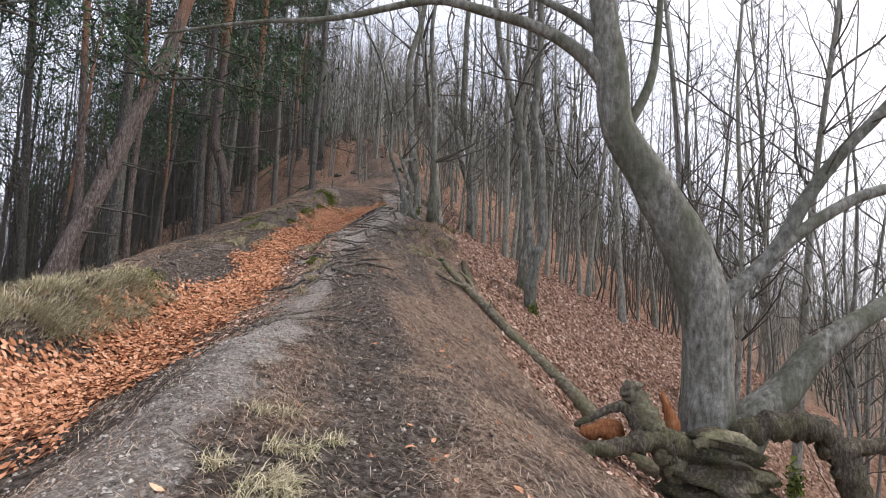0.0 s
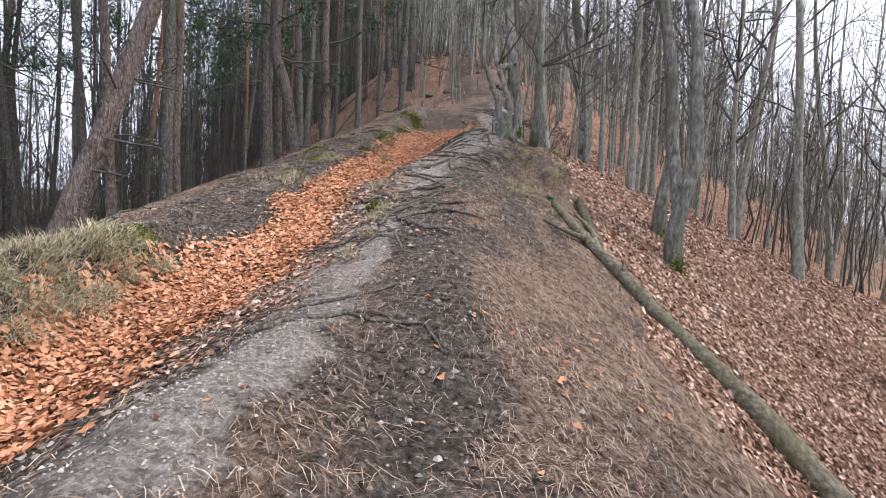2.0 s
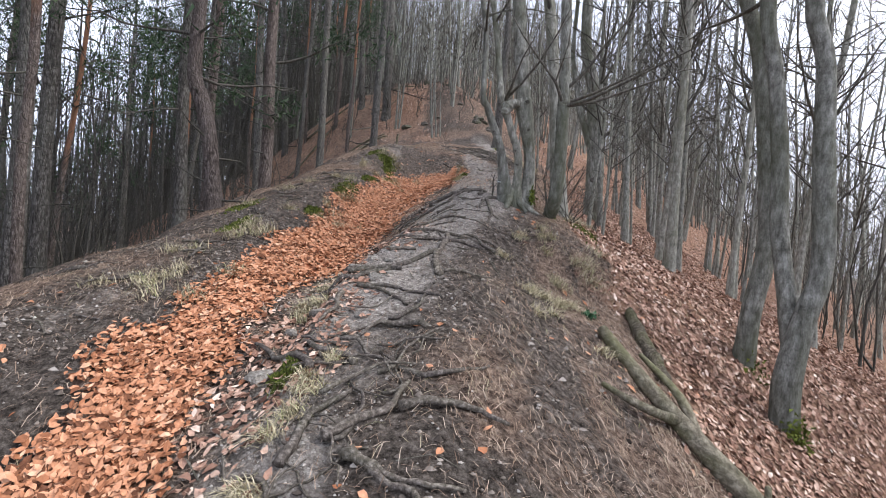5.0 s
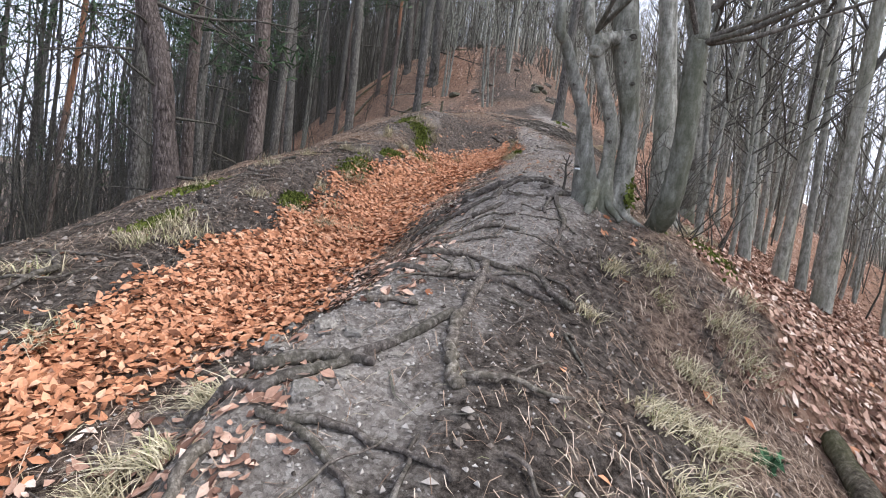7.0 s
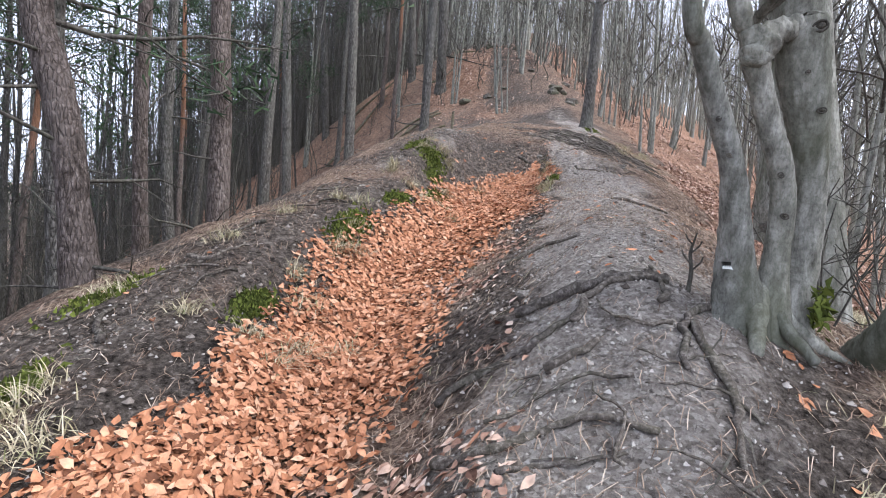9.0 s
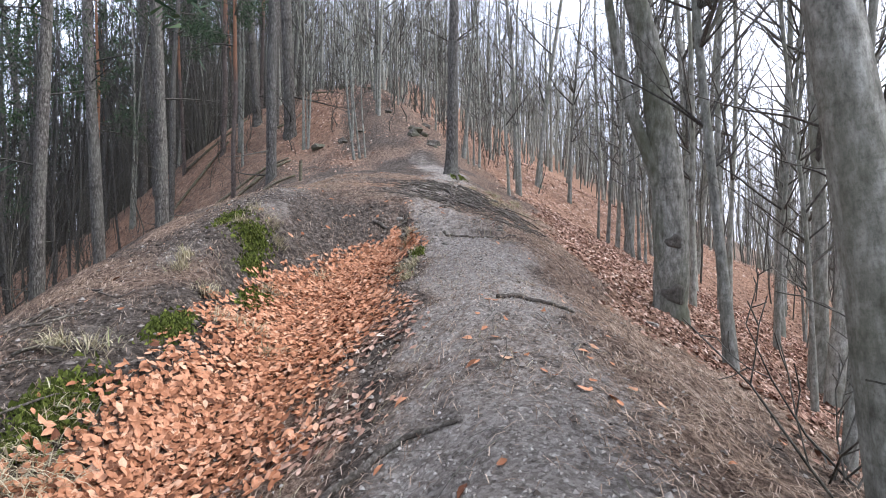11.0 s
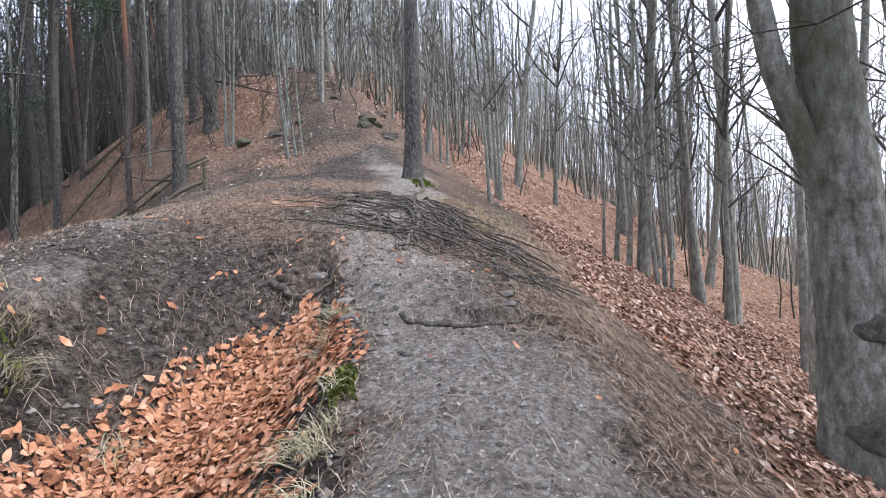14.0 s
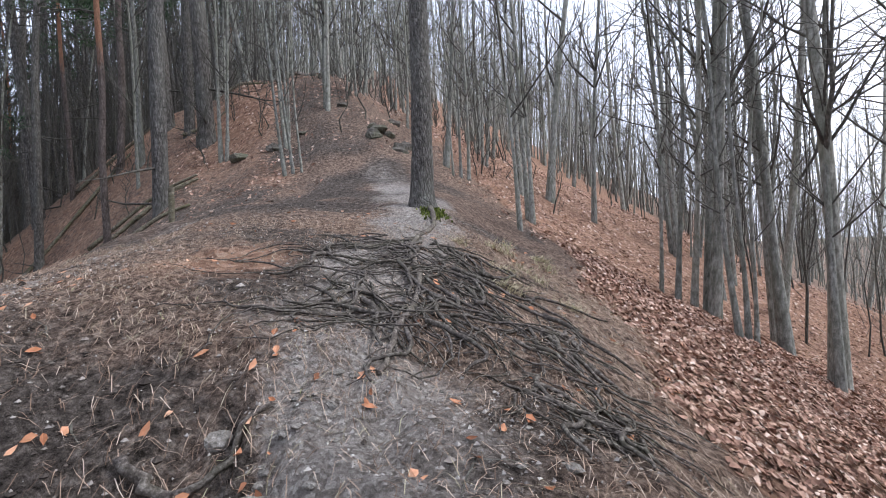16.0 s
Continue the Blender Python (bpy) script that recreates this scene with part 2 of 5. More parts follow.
def bumps(x, y, size, s=0):
    """Value noise, -1 to 1."""
    u, v = x / size, y / size
    i, j = np.floor(u), np.floor(v)
    f, g = u - i, v - j
    f, g = f * f * (3 - 2 * f), g * g * (3 - 2 * g)
    a = hash2(i, j, s) * (1 - f) + hash2(i + 1, j, s) * f
    b = hash2(i, j + 1, s) * (1 - f) + hash2(i + 1, j + 1, s) * f
    return 2 * (a * (1 - g) + b * g) - 1


def land(x, y, rough=1.0):
    """Height of the ground."""
    x, y = np.asarray(x, float), np.asarray(y, float)
    yc = np.clip(y, -6, 120)
    bx, bz = line(BANK, yc)
    hx, hz = line(HOLLOW, yc)
    lx, lz = line(EDGE_L, yc)
    cx, cz = line(CREST, yc)
    rx, rz = line(EDGE_R, yc)
    hx = np.minimum(hx, lx - .25)
    bx = np.minimum(bx, hx - .5)
    deep = np.clip((np.minimum(lz, bz) - hz) / .3, 0, 1)
    st = np.interp(yc, [-6, 4, 6.5, 9.5, 11.4, 12.2, 16, 19, 30, 60], [.8, .8, .95, .95, .86, .76, .7, .78, .82, .9])
    xs = [bx - 70, bx - 30, bx - 10, bx - 2.6, bx - 1.0, bx, hx - .5, hx, hx + .45, lx, cx, rx, rx + .9, rx + 2.4, rx + 9, rx + 30, rx + 80]
    zs = [bz - 30, bz - 17, bz - 6.2, bz - 1.15, bz - .16, bz, hz + .18 * deep, hz, hz + .08 * deep, lz, cz, rz, rz - .5 * st, rz - 1.45 * st, rz - 5.4 * st, rz - 17 * st, rz - 34]
    z = np.where(x < xs[0], zs[0], zs[-1]) + np.zeros_like(x)
    # tangents smooth the profile from line to line
    n = len(xs)
    sl = [(zs[k + 1] - zs[k]) / np.maximum(xs[k + 1] - xs[k], 1e-3) for k in range(n - 1)]
    tan = [0 * z] + [np.where(sl[k - 1] * sl[k] > 0, 2 * sl[k - 1] * sl[k] / np.where(sl[k - 1] + sl[k] == 0, 1, sl[k - 1] + sl[k]), 0) for k in range(1, n - 1)] + [0 * z]
    for k in range(n - 1):
        h = np.maximum(xs[k + 1] - xs[k], 1e-3)
        f = (x - xs[k]) / h
        v = (2 * f**3 - 3 * f**2 + 1) * zs[k] + (f**3 - 2 * f**2 + f) * h * tan[k] + (3 * f**2 - 2 * f**3) * zs[k + 1] + (f**3 - f**2) * h * tan[k + 1]
        z = np.where((f >= 0) & (f < 1), v, z)
    z = z + np.where(y < -6, (y + 6) * .2, 0)
    far = np.clip((np.abs(x + 2) - 3) / 12, 0, 1)
    if rough:
        z = z + .05 * bumps(x, y, .9, 1) + .022 * bumps(x, y, .33, 2) + far * (.25 * bumps(x, y, 3.1, 3) + .6 * bumps(x, y, 9, 4))
        z = z + rough * (.014 * bumps(x, y, .15, 5) + .007 * bumps(x, y, .06, 6))
        rocky = np.exp(-((x + 2.15) / .55) ** 2 - ((y - 20.1) / .9) ** 2)
        z = z + rocky * (.09 * np.abs(bumps(x, y, .34, 21)) + .07 * bumps(x, y, .17, 22) + .03 * bumps(x, y, .08, 23) - .03)
        ledge = (y - 19.36 + .09 * bumps(x, y, .4, 24) - .12 * (x + 1.5)) / .09
        z = z - .075 * np.exp(-np.where(ledge > 0, 4 * ledge, .4 * ledge) ** 2) * np.exp(-((x + 1.5) / .5) ** 4)
        z = z + np.exp(-((x + 3.6) / 1.4) ** 2 - ((y - 31.8) / 1.1) ** 2) * (.1 + .3 * bumps(x, y, .5, 7))
    return z


def ground(x, y):
    return float(land(np.array([x]), np.array([y]))[0])


# ---------------------------------------------------------------- mesh tools
class Geo:
    """Points, quads and triangles that become one mesh."""

    def __init__(self):
        self.v, self.q, self.t, self.n = [], [], [], 0

    def add(self, v, q=None, t=None):
        if q is not None and len(q):
            self.q.append(np.asarray(q) + self.n)
        if t is not None and len(t):
            self.t.append(np.asarray(t) + self.n)
        self.v.append(np.asarray(v, float))
        self.n += len(v)

    def mesh(self, name, mat, smooth=True):
        me = bpy.data.meshes.new(name)
        v = np.concatenate(self.v)
        q = np.concatenate(self.q) if self.q else np.zeros((0, 4), int)
        t = np.concatenate(self.t) if self.t else np.zeros((0, 3), int)
        me.vertices.add(len(v))
        me.vertices.foreach_set("co", v.astype(np.float32).ravel())
        me.loops.add(q.size + t.size)
        me.loops.foreach_set("vertex_index", np.concatenate([q.ravel(), t.ravel()]).astype(np.int32))
        me.polygons.add(len(q) + len(t))
        me.polygons.foreach_set("loop_start", np.concatenate([np.arange(len(q)) * 4, q.size + np.arange(len(t)) * 3]).astype(np.int32))
        me.polygons.foreach_set("use_smooth", np.full(len(q) + len(t), smooth))
        me.update(calc_edges=True)
        me.materials.append(mat)
        return me


def part(name, geo, mat, parent, label="", smooth=True):
    ob = new(name, geo.mesh(name, mat, smooth))
    ob.parent = parent
    return tagged(ob, label)


def thing(name, place, label, category, group="", kind=""):
    ob = new(name)
    ob.matrix_world = Matrix.Translation(place)
    ob.empty_display_size = .2
    return tagged(ob, label, category, group, kind)


def whole(name, geo, mat, label, category, group="", kind="", smooth=True):
    return tagged(new(name, geo.mesh(name, mat, smooth)), label, category, group, kind)


def tube(geo, pts, radii, sides=8, lumps=0.0, seed=0, cap=True):
    """A tapering, slightly lumpy limb along pts."""
    p, r = np.asarray(pts, float), np.asarray(radii, float)
    n = len(p)
    d = np.gradient(p, axis=0)
    d /= np.linalg.norm(d, axis=1, keepdims=True) + 1e-9
    ref = np.where(np.abs(d[:, 2:3]) > .9, np.array([[0., 1, 0]]), np.array([[0., 0, 1]]))
    if np.abs(d[:, 2]).max() > .6 and np.abs(d[:, 2]).min() < .95:
        ref = np.tile(np.array([[.12, 1., 0.05]]), (n, 1))
    u = np.cross(ref, d)
    u /= np.linalg.norm(u, axis=1, keepdims=True) + 1e-9
    w = np.cross(d, u)
    a = np.linspace(0, 2 * np.pi, sides, endpoint=False)
    k = np.ones((n, sides))
    if lumps:
        s = np.arange(n)[:, None] * .7 + seed
        k += lumps * (bumps(s + 0 * a, np.cos(a)[None] * 1.4 + 0 * s, .9, seed) + .6 * bumps(s * 2.3 + 0 * a, np.sin(a)[None] * 2 + 0 * s, .7, seed + 1))
    ring = p[:, None] + (r[:, None] * k)[..., None] * (np.cos(a)[None, :, None] * u[:, None] + np.sin(a)[None, :, None] * w[:, None])
    v = ring.reshape(-1, 3)
    i, j = np.meshgrid(np.arange(n - 1), np.arange(sides), indexing="ij")
    j2 = (j + 1) % sides
    q = np.stack([i * sides + j, i * sides + j2, (i + 1) * sides + j2, (i + 1) * sides + j], -1).reshape(-1, 4)
    t = None
    if cap:
        v = np.concatenate([v, p[-1:] + d[-1:] * r[-1] * .6, p[:1] - d[:1] * r[0] * .2])
        e = np.arange(sides)
        t = np.concatenate([np.stack([(n - 1) * sides + e, (n - 1) * sides + (e + 1) % sides, np.full(sides, n * sides)], -1),
                            np.stack([(e + 1) % sides, e, np.full(sides, n * sides + 1)], -1)])
    geo.add(v, q, t)


def spline(pts, steps=5):
    """Catmull-Rom through rows of numbers."""
    p = np.asarray(pts, float)
    p = np.concatenate([2 * p[:1] - p[1:2], p, 2 * p[-1:] - p[-2:-1]])
    out = []
    for k in range(1, len(p) - 2):
        for f in np.linspace(0, 1, steps, endpoint=False):
            a, b, c, d = p[k - 1:k + 3]
            out.append(.5 * (2 * b + (c - a) * f + (2 * a - 5 * b + 4 * c - d) * f**2 + (3 * b - a - 3 * c + d) * f**3))
    return np.array(out + [p[-2]])


def limb(geo, rng, start, way, length, r, depth, up=.25, sides=5, fork=.55, wig=.12):
    """A bare branch with its side twigs."""
    n = max(4, int(length / .45) + 2) if depth else 3
    p, d = np.array(start, float), np.array(way, float)
    d /= np.linalg.norm(d)
    pts, step = [p.copy()], length / (n - 1)
    for _ in range(n - 1):
        d = d + rng.normal(0, wig, 3) + np.array([0, 0, up * step * .35])
        d /= np.linalg.norm(d)
        p = p + d * step
        pts.append(p.copy())
    rad = np.linspace(r, max(r * .18, .003), n)
    tube(geo, pts, rad, sides if depth else 3, cap=False)
    if depth > 0:
        for k in range(1, n):
            for _ in range(1 if depth > 1 else 2):
                if rng.random() < fork:
                    b = pts[k] - pts[k - 1]
                    b /= np.linalg.norm(b)
                    side = np.cross(b, rng.normal(0, 1, 3))
                    side /= np.linalg.norm(side) + 1e-9
                    limb(geo, rng, pts[k], b * .75 + side * .7, length * rng.uniform(.3, .55) * (1.1 - .5 * k / n), max(rad[k] * .55, .004), depth - 1, up, max(3, sides - 1), fork, wig * 1.2)


def rods(geo, P, R, sides=4):
    """Many plain tapering rods at once: P is rods x rings x 3, R rods x rings."""
    n, k, _ = P.shape
    d = np.gradient(P, axis=1)
    d /= np.linalg.norm(d, axis=2, keepdims=True) + 1e-9
    u = np.cross(np.array([.3, .9, .25]), d)
    u /= np.linalg.norm(u, axis=2, keepdims=True) + 1e-9
    w = np.cross(d, u)
    a = np.linspace(0, 2 * np.pi, sides, endpoint=False)
    v = P[:, :, None] + R[:, :, None, None] * (np.cos(a)[:, None] * u[:, :, None] + np.sin(a)[:, None] * w[:, :, None])
    i, j = np.meshgrid(np.arange(k - 1), np.arange(sides), indexing="ij")
    j2 = (j + 1) % sides
    q = np.stack([i * sides + j, i * sides + j2, (i + 1) * sides + j2, (i + 1) * sides + j], -1).reshape(-1, 4)
    geo.add(v.reshape(-1, 3), (np.arange(n)[:, None, None] * k * sides + q[None]).reshape(-1, 4))


# ---------------------------------------------------------------- ground sheet
def spread(fine_lo, fine_hi, step, lo, hi, grow=1.18):
    mid = list(np.arange(fine_lo, fine_hi, step))
    a, s = mid[-1], step
    while a < hi:
        s *= grow
        a += s
        mid.append(a)
    a, s = mid[0], step
    while a > lo:
        s *= grow
        a -= s
        mid.insert(0, a)
    return np.array(mid)


def covers(x, y):
    """How much of the floor is leaves, bare gravel and needle litter."""
    yc = np.clip(y, -6, 120)
    hx, _ = line(HOLLOW, yc)
    lx, _ = line(EDGE_L, yc)
    cx, _ = line(CREST, yc)
    rx, _ = line(EDGE_R, yc)
    wob = .18 * bumps(x, y, .7, 11) + .12 * bumps(x, y, .25, 12)
    wide = np.interp(yc, [-6, 3, 6, 9, 12, 14, 17, 19, 19.5, 19.95], [.52, .5, .45, .38, .42, .54, .7, .58, .42, 0])
    off = np.interp(yc, [6, 9, 12, 14, 17, 18, 19, 20], [.1, .17, .2, .06, -.02, -.1, -.2, -.1])
    leaf = np.clip(1.3 - np.abs(x - hx + off + wob) / np.maximum(wide, .01), 0, 1) * (yc < 19.95)
    start = np.interp(yc, [-6, 3, 6, 9, 11.5, 14, 17, 20, 25, 30], [2.6, 1.3, .95, .7, .7, .5, .9, .8, .6, .4])
    right = np.clip((x - rx - start + 1.5 * wob) / .5, 0, 1) * np.clip((22 - (x - rx)) / 12, .12, 1)
    left = 0 * x
    knoll = np.clip((yc - 26) / 4, 0, 1) * np.clip((np.abs(x - cx) - 1.3 + 2 * wob) / 1.0, np.clip((yc - 30.5) / 2, 0, .55), 1) * np.clip(.75 + .6 * bumps(x, y, 2.3, 16), 0, 1) * np.clip((46 - yc) / 12, .2, .72)
    strip = np.exp(-((x + 3.35) / .7) ** 2 - ((y - 22.2) / .8) ** 2) * .9
    leaf = np.maximum.reduce([leaf, right, left, knoll, strip])
    w = np.interp(yc, [-6, 3, 4.6, 6.2, 7.6, 9, 12, 16, 19, 20.2, 21, 24, 30], [.6, .4, .33, .36, .48, .45, .7, .75, .75, .78, .42, .5, .5])
    mid = np.interp(yc, [-6, 3, 4.6, 6.2, 7.8, 9, 12, 16, 19, 20.2, 21, 23, 30], [-1.1, -1.12, -.9, -.8, -.7, -.5, -.2, .1, .05, -.35, -.75, -.1, 0]) + cx
    grav = np.clip(1.45 - np.abs(x - mid + wob) / w, 0, 1) * (.75 + .25 * bumps(x, y, 1.3, 13))
    grav = grav * np.clip((30.5 - yc) / 2, 0, 1)
    grav = np.maximum(grav, .5 * np.clip(1 - np.abs(x - hx + 1.3) / .8, 0, 1) * (.5 + .8 * bumps(x, y, .8, 14)))
    lit = np.clip(.5 + .5 * bumps(x, y, .9, 15) + .35 * np.clip((x - cx - .3) / .6, 0, 1), 0, 1)
    dark = np.clip(1.3 - np.abs(x - cx - .02 + wob) / .42, 0, 1) * np.interp(yc, [0, 2, 8.4, 9.4], [1, 1, 1, 0])
    dark = np.maximum(dark, np.clip(1.2 - np.abs(x - rx + .35 + wob) / .38, 0, 1) * np.interp(yc, [8, 9.5, 11.5, 13], [0, 1, .8, 0]))
    wall = np.clip(1.25 - np.abs(x - hx + .78 + wob) / .34, 0, 1) * np.interp(yc, [2, 4, 7, 11, 13, 20, 20.8], [1, 1, .6, .6, 1, 1, 0])
    lip = np.clip(1.2 - np.abs(x - lx + .12 + wob) / .2, 0, 1) * np.interp(yc, [12, 15, 20, 21], [.3, .9, 1, 0])
    patch = np.clip((bumps(x, y, .75, 17) - .1) * 1.4, 0, .6) * (x < rx + .4) * (yc < 29) * (1 - .85 * np.clip(grav, 0, 1))
    dark = np.maximum.reduce([dark, wall * (1 - .6 * leaf), lip, patch])
    grav, lit = grav * (1 - .85 * dark), lit * (1 - .9 * dark)
    return np.stack([leaf, np.clip(grav, 0, 1), lit, np.ones_like(leaf)], -1)


gx, gy = spread(-6.4, 3.2, .05, -420, 420), spread(-.5, 25, .055, -120, 620)
GX, GY = np.meshgrid(gx, gy)
GZ = land(GX, GY)
sheet = Geo()
nx, ny = len(gx), len(gy)
gi, gj = np.meshgrid(np.arange(ny - 1), np.arange(nx - 1), indexing="ij")
sheet.add(np.stack([GX, GY, GZ], -1).reshape(-1, 3), np.stack([gi * nx + gj, gi * nx + gj + 1, (gi + 1) * nx + gj + 1, (gi + 1) * nx + gj], -1).reshape(-1, 4))
floor = whole("ground", sheet, FLOOR, "steep forest ridge with a worn gravel path and brown leaf litter", "ground", kind="structure")
cover = floor.data.color_attributes.new("cover", "FLOAT_COLOR", "POINT")
cover.data.foreach_set("color", covers(GX, GY).reshape(-1).astype(np.float32))


# ---------------------------------------------------------------- trees
def stem_part(name, parent, base, rows, mat, sides=12, lumps=.07, seed=1, steps=4, label=""):
    """A stem whose rows are x, y, z, radius in the world, under the thing at base."""
    g = Geo()
    s = spline(rows, steps)
    tube(g, s[:, :3] - np.array(base), np.maximum(s[:, 3], .004), sides, lumps, seed)
    return part(name, g, mat, parent, label)


def twigs_on(rows, base, rng, count, length, r, depth=2, low=.3, up=.3, name="spray", parent=None, mat=None):
    g = Geo()
    s = spline(rows, 4)
    for _ in range(count):
        k = rng.integers(int(len(s) * low), len(s))
        a = rng.uniform(0, 2 * np.pi)
        limb(g, rng, s[k, :3] - np.array(base), (np.cos(a), np.sin(a), rng.uniform(.1, .8)), length * rng.uniform(.5, 1.2), min(r, s[k, 3] * .5), depth, up)
    return tagged(part(name, g, mat or TWIG, parent), kind="stuff")


def grown(rows, top, lean=(0, 0), r_top=.03, n=4, rng=None):
    """Carries a stem on up to the height top."""
    rows = [tuple(v) for v in rows]
    x, y, z, r = rows[-1]
    for k in range(1, n + 1):
        f = k / n
        rows.append((x + lean[0] * f * (top - z) + (rng.normal(0, .12) if rng else 0), y + lean[1] * f * (top - z) + (rng.normal(0, .12) if rng else 0), z + (top - z) * f, r + (r_top - r) * f))
    return rows


def flare(rows, depth=.35, k=1.5):
    """Roots the stem: a wider foot below the first row."""
    x, y, z, r = rows[0]
    return [(x, y, z - depth, r * k * 1.1), (x, y, z - depth * .35, r * k)] + list(rows)


rng = np.random.default_rng(7)

# the old beech on its stump beside the path
base = (2.75, 5.55, -.2)
old = thing("beech_tree", base, "old leaning grey beech with low spreading limbs on a rotten stump", "tree")
trunk = [(2.7, 5.5, -.9, .5), (2.69, 5.50, -0.15, 0.351), (2.69, 5.50, 0.37, 0.275), (2.70, 5.50, 0.98, 0.240), (2.68, 5.50, 1.48, 0.241), (2.47, 5.50, 2.17, 0.240), (2.08, 5.50, 2.86, 0.201), (1.74, 5.50, 3.41, 0.172), (1.65, 5.50, 4.05, 0.164), (1.54, 5.50, 4.79, 0.133), (1.47, 5.56, 5.75, 0.110)]
trunk = grown(trunk, 11, (-.05, .05), .03, 5, rng)
stem_part("trunk", old, base, trunk, BEECH, 18, .05, 3, 6)
stem_part("limb", old, base, [(1.61, 5.50, 3.89, 0.105), (1.33, 5.50, 4.18, 0.078), (0.91, 5.50, 4.43, 0.064), (0.30, 5.50, 4.60, 0.054), (-0.30, 5.50, 4.69, 0.042), (-1.26, 5.50, 4.45, 0.030), (-2.28, 5.56, 4.37, 0.021), (-3.22, 5.62, 4.23, 0.012)], BEECH, 9, .05, 4)
stem_part("limb", old, base, [(2.69, 5.50, 1.49, 0.175), (3.03, 5.50, 1.82, 0.098), (3.37, 5.50, 2.16, 0.087), (3.72, 5.50, 2.77, 0.073), (4.08, 5.50, 3.26, 0.063), (4.55, 5.50, 3.77, 0.054), (5.26, 5.62, 4.65, 0.035), (6.08, 5.85, 6.05, 0.018)], BEECH, 10, .06, 5)
stem_part("limb", old, base, [(3.07, 5.50, 1.84, 0.070), (3.43, 5.48, 2.22, 0.070), (3.84, 5.45, 2.56, 0.064), (4.25, 5.38, 2.81, 0.058), (4.91, 5.38, 3.01, 0.047), (6.08, 5.38, 3.60, 0.023)], BEECH, 9, .06, 6)
stem_part("limb", old, base, [(1.81, 5.50, 3.36, 0.058), (2.06, 5.50, 3.89, 0.048), (2.14, 5.50, 4.45, 0.039), (2.18, 5.50, 5.24, 0.030), (2.34, 5.62, 6.76, 0.014)], BEECH, 8, .05, 7)
stem_part("limb", old, base, [(1.57, 5.50, 4.36, 0.070), (1.26, 5.50, 4.59, 0.048), (0.90, 5.50, 4.76, 0.036), (0.47, 5.50, 5.00, 0.027), (-0.47, 5.38, 5.70, 0.012)], BEECH, 8, .05, 8)
stem_part("leaning_stem", old, base, [(3.10, 5.73, 0.09, 0.234), (3.28, 5.73, 0.43, 0.205), (3.63, 5.73, 0.77, 0.166), (3.93, 5.73, 1.15, 0.137), (4.29, 5.73, 1.44, 0.113), (4.70, 5.73, 1.70, 0.096), (5.38, 5.73, 2.10, 0.078), (7.02, 5.85, 3.48, 0.035)], BEECH, 12, .06, 9)
twigs_on(trunk, base, rng, 16, 1.8, .03, 2, .55, parent=old)
twigs_on([(3.39, 5.50, 2.19, 0.058), (4.09, 5.50, 3.25, 0.058), (5.26, 5.62, 4.65, 0.035)], base, rng, 9, 1.2, .014, 2, .2, parent=old)
twigs_on([(0.30, 5.50, 4.60, 0.047), (-1.17, 5.50, 4.47, 0.035), (-3.04, 5.62, 4.25, 0.014)], base, rng, 7, .8, .008, 1, .2, parent=old)

# the rotten stump with its arching roots
STUMP = bark("rotten_stump_wood", (.03, .025, .02), (.1, .085, .068), (.27, .235, .19), moss=(.09, .1, .035), moss_amount=.4, stretch=(1, 1, .3), scale=13, depth=.03)
sb = (2.7, 5.15, -.35)
stump = thing("tree_stump", sb, "rotten split beech stump with arching bare roots and moss", "stump")
stem_part("stump_body", stump, sb, [(2.63, 5.25, -1.2, .62), (2.63, 5.21, -0.67, 0.585), (2.63, 5.21, -0.26, 0.491), (2.63, 5.21, 0.09, 0.421), (2.66, 5.26, 0.29, 0.304)], STUMP, 26, .42, 21, 9)
for k, rows in enumerate(([(2.69, 5.21, 0.26, 0.140), (2.98, 5.12, 0.46, 0.129), (3.28, 5.08, 0.53, 0.129), (3.55, 5.05, 0.49, 0.135), (3.70, 5.03, 0.26, 0.129), (3.81, 5.01, -0.03, 0.117), (3.98, 4.98, -0.61, 0.105)],
                          [(2.46, 5.17, 0.18, 0.152), (2.22, 5.15, 0.29, 0.117), (1.99, 5.12, 0.32, 0.111), (1.75, 5.09, 0.27, 0.088), (1.46, 5.03, 0.23, 0.070), (1.15, 4.97, 0.11, 0.058), (0.94, 4.91, -0.05, 0.047), (0.84, 4.86, -0.24, 0.041)],
                          [(2.28, 5.15, -0.03, 0.129), (2.06, 5.19, 0.38, 0.117), (1.90, 5.24, 0.65, 0.117), (1.83, 5.26, 0.79, 0.099)],
                          [(2.40, 5.15, -0.03, 0.117), (2.16, 5.15, 0.20, 0.088), (1.94, 5.17, 0.38, 0.070), (1.75, 5.17, 0.60, 0.047), (1.52, 5.15, 0.53, 0.035), (1.29, 5.12, 0.42, 0.023)],
                          [(3.51, 5.03, 0.32, 0.082), (3.86, 5.03, 0.38, 0.076), (4.21, 5.03, 0.42, 0.070), (4.80, 5.09, 0.51, 0.058)],
                          [(2.34, 5.03, -0.15, 0.140), (2.16, 4.86, -0.32, 0.117), (2.05, 4.68, -0.61, 0.105)])):
    stem_part("root", stump, sb, rows, (LOG if k == 2 else STUMP), 13, .34, 30 + k, 8)
stem_part("split_wood", stump, sb, [(2.28, 5.38, 0.15, 0.105), (2.28, 5.38, 0.46, 0.082), (2.22, 5.38, 0.65, 0.035), (2.20, 5.38, 0.74, 0.012)], SPLIT, 7, .4, 41, 4, "splintered orange heartwood")
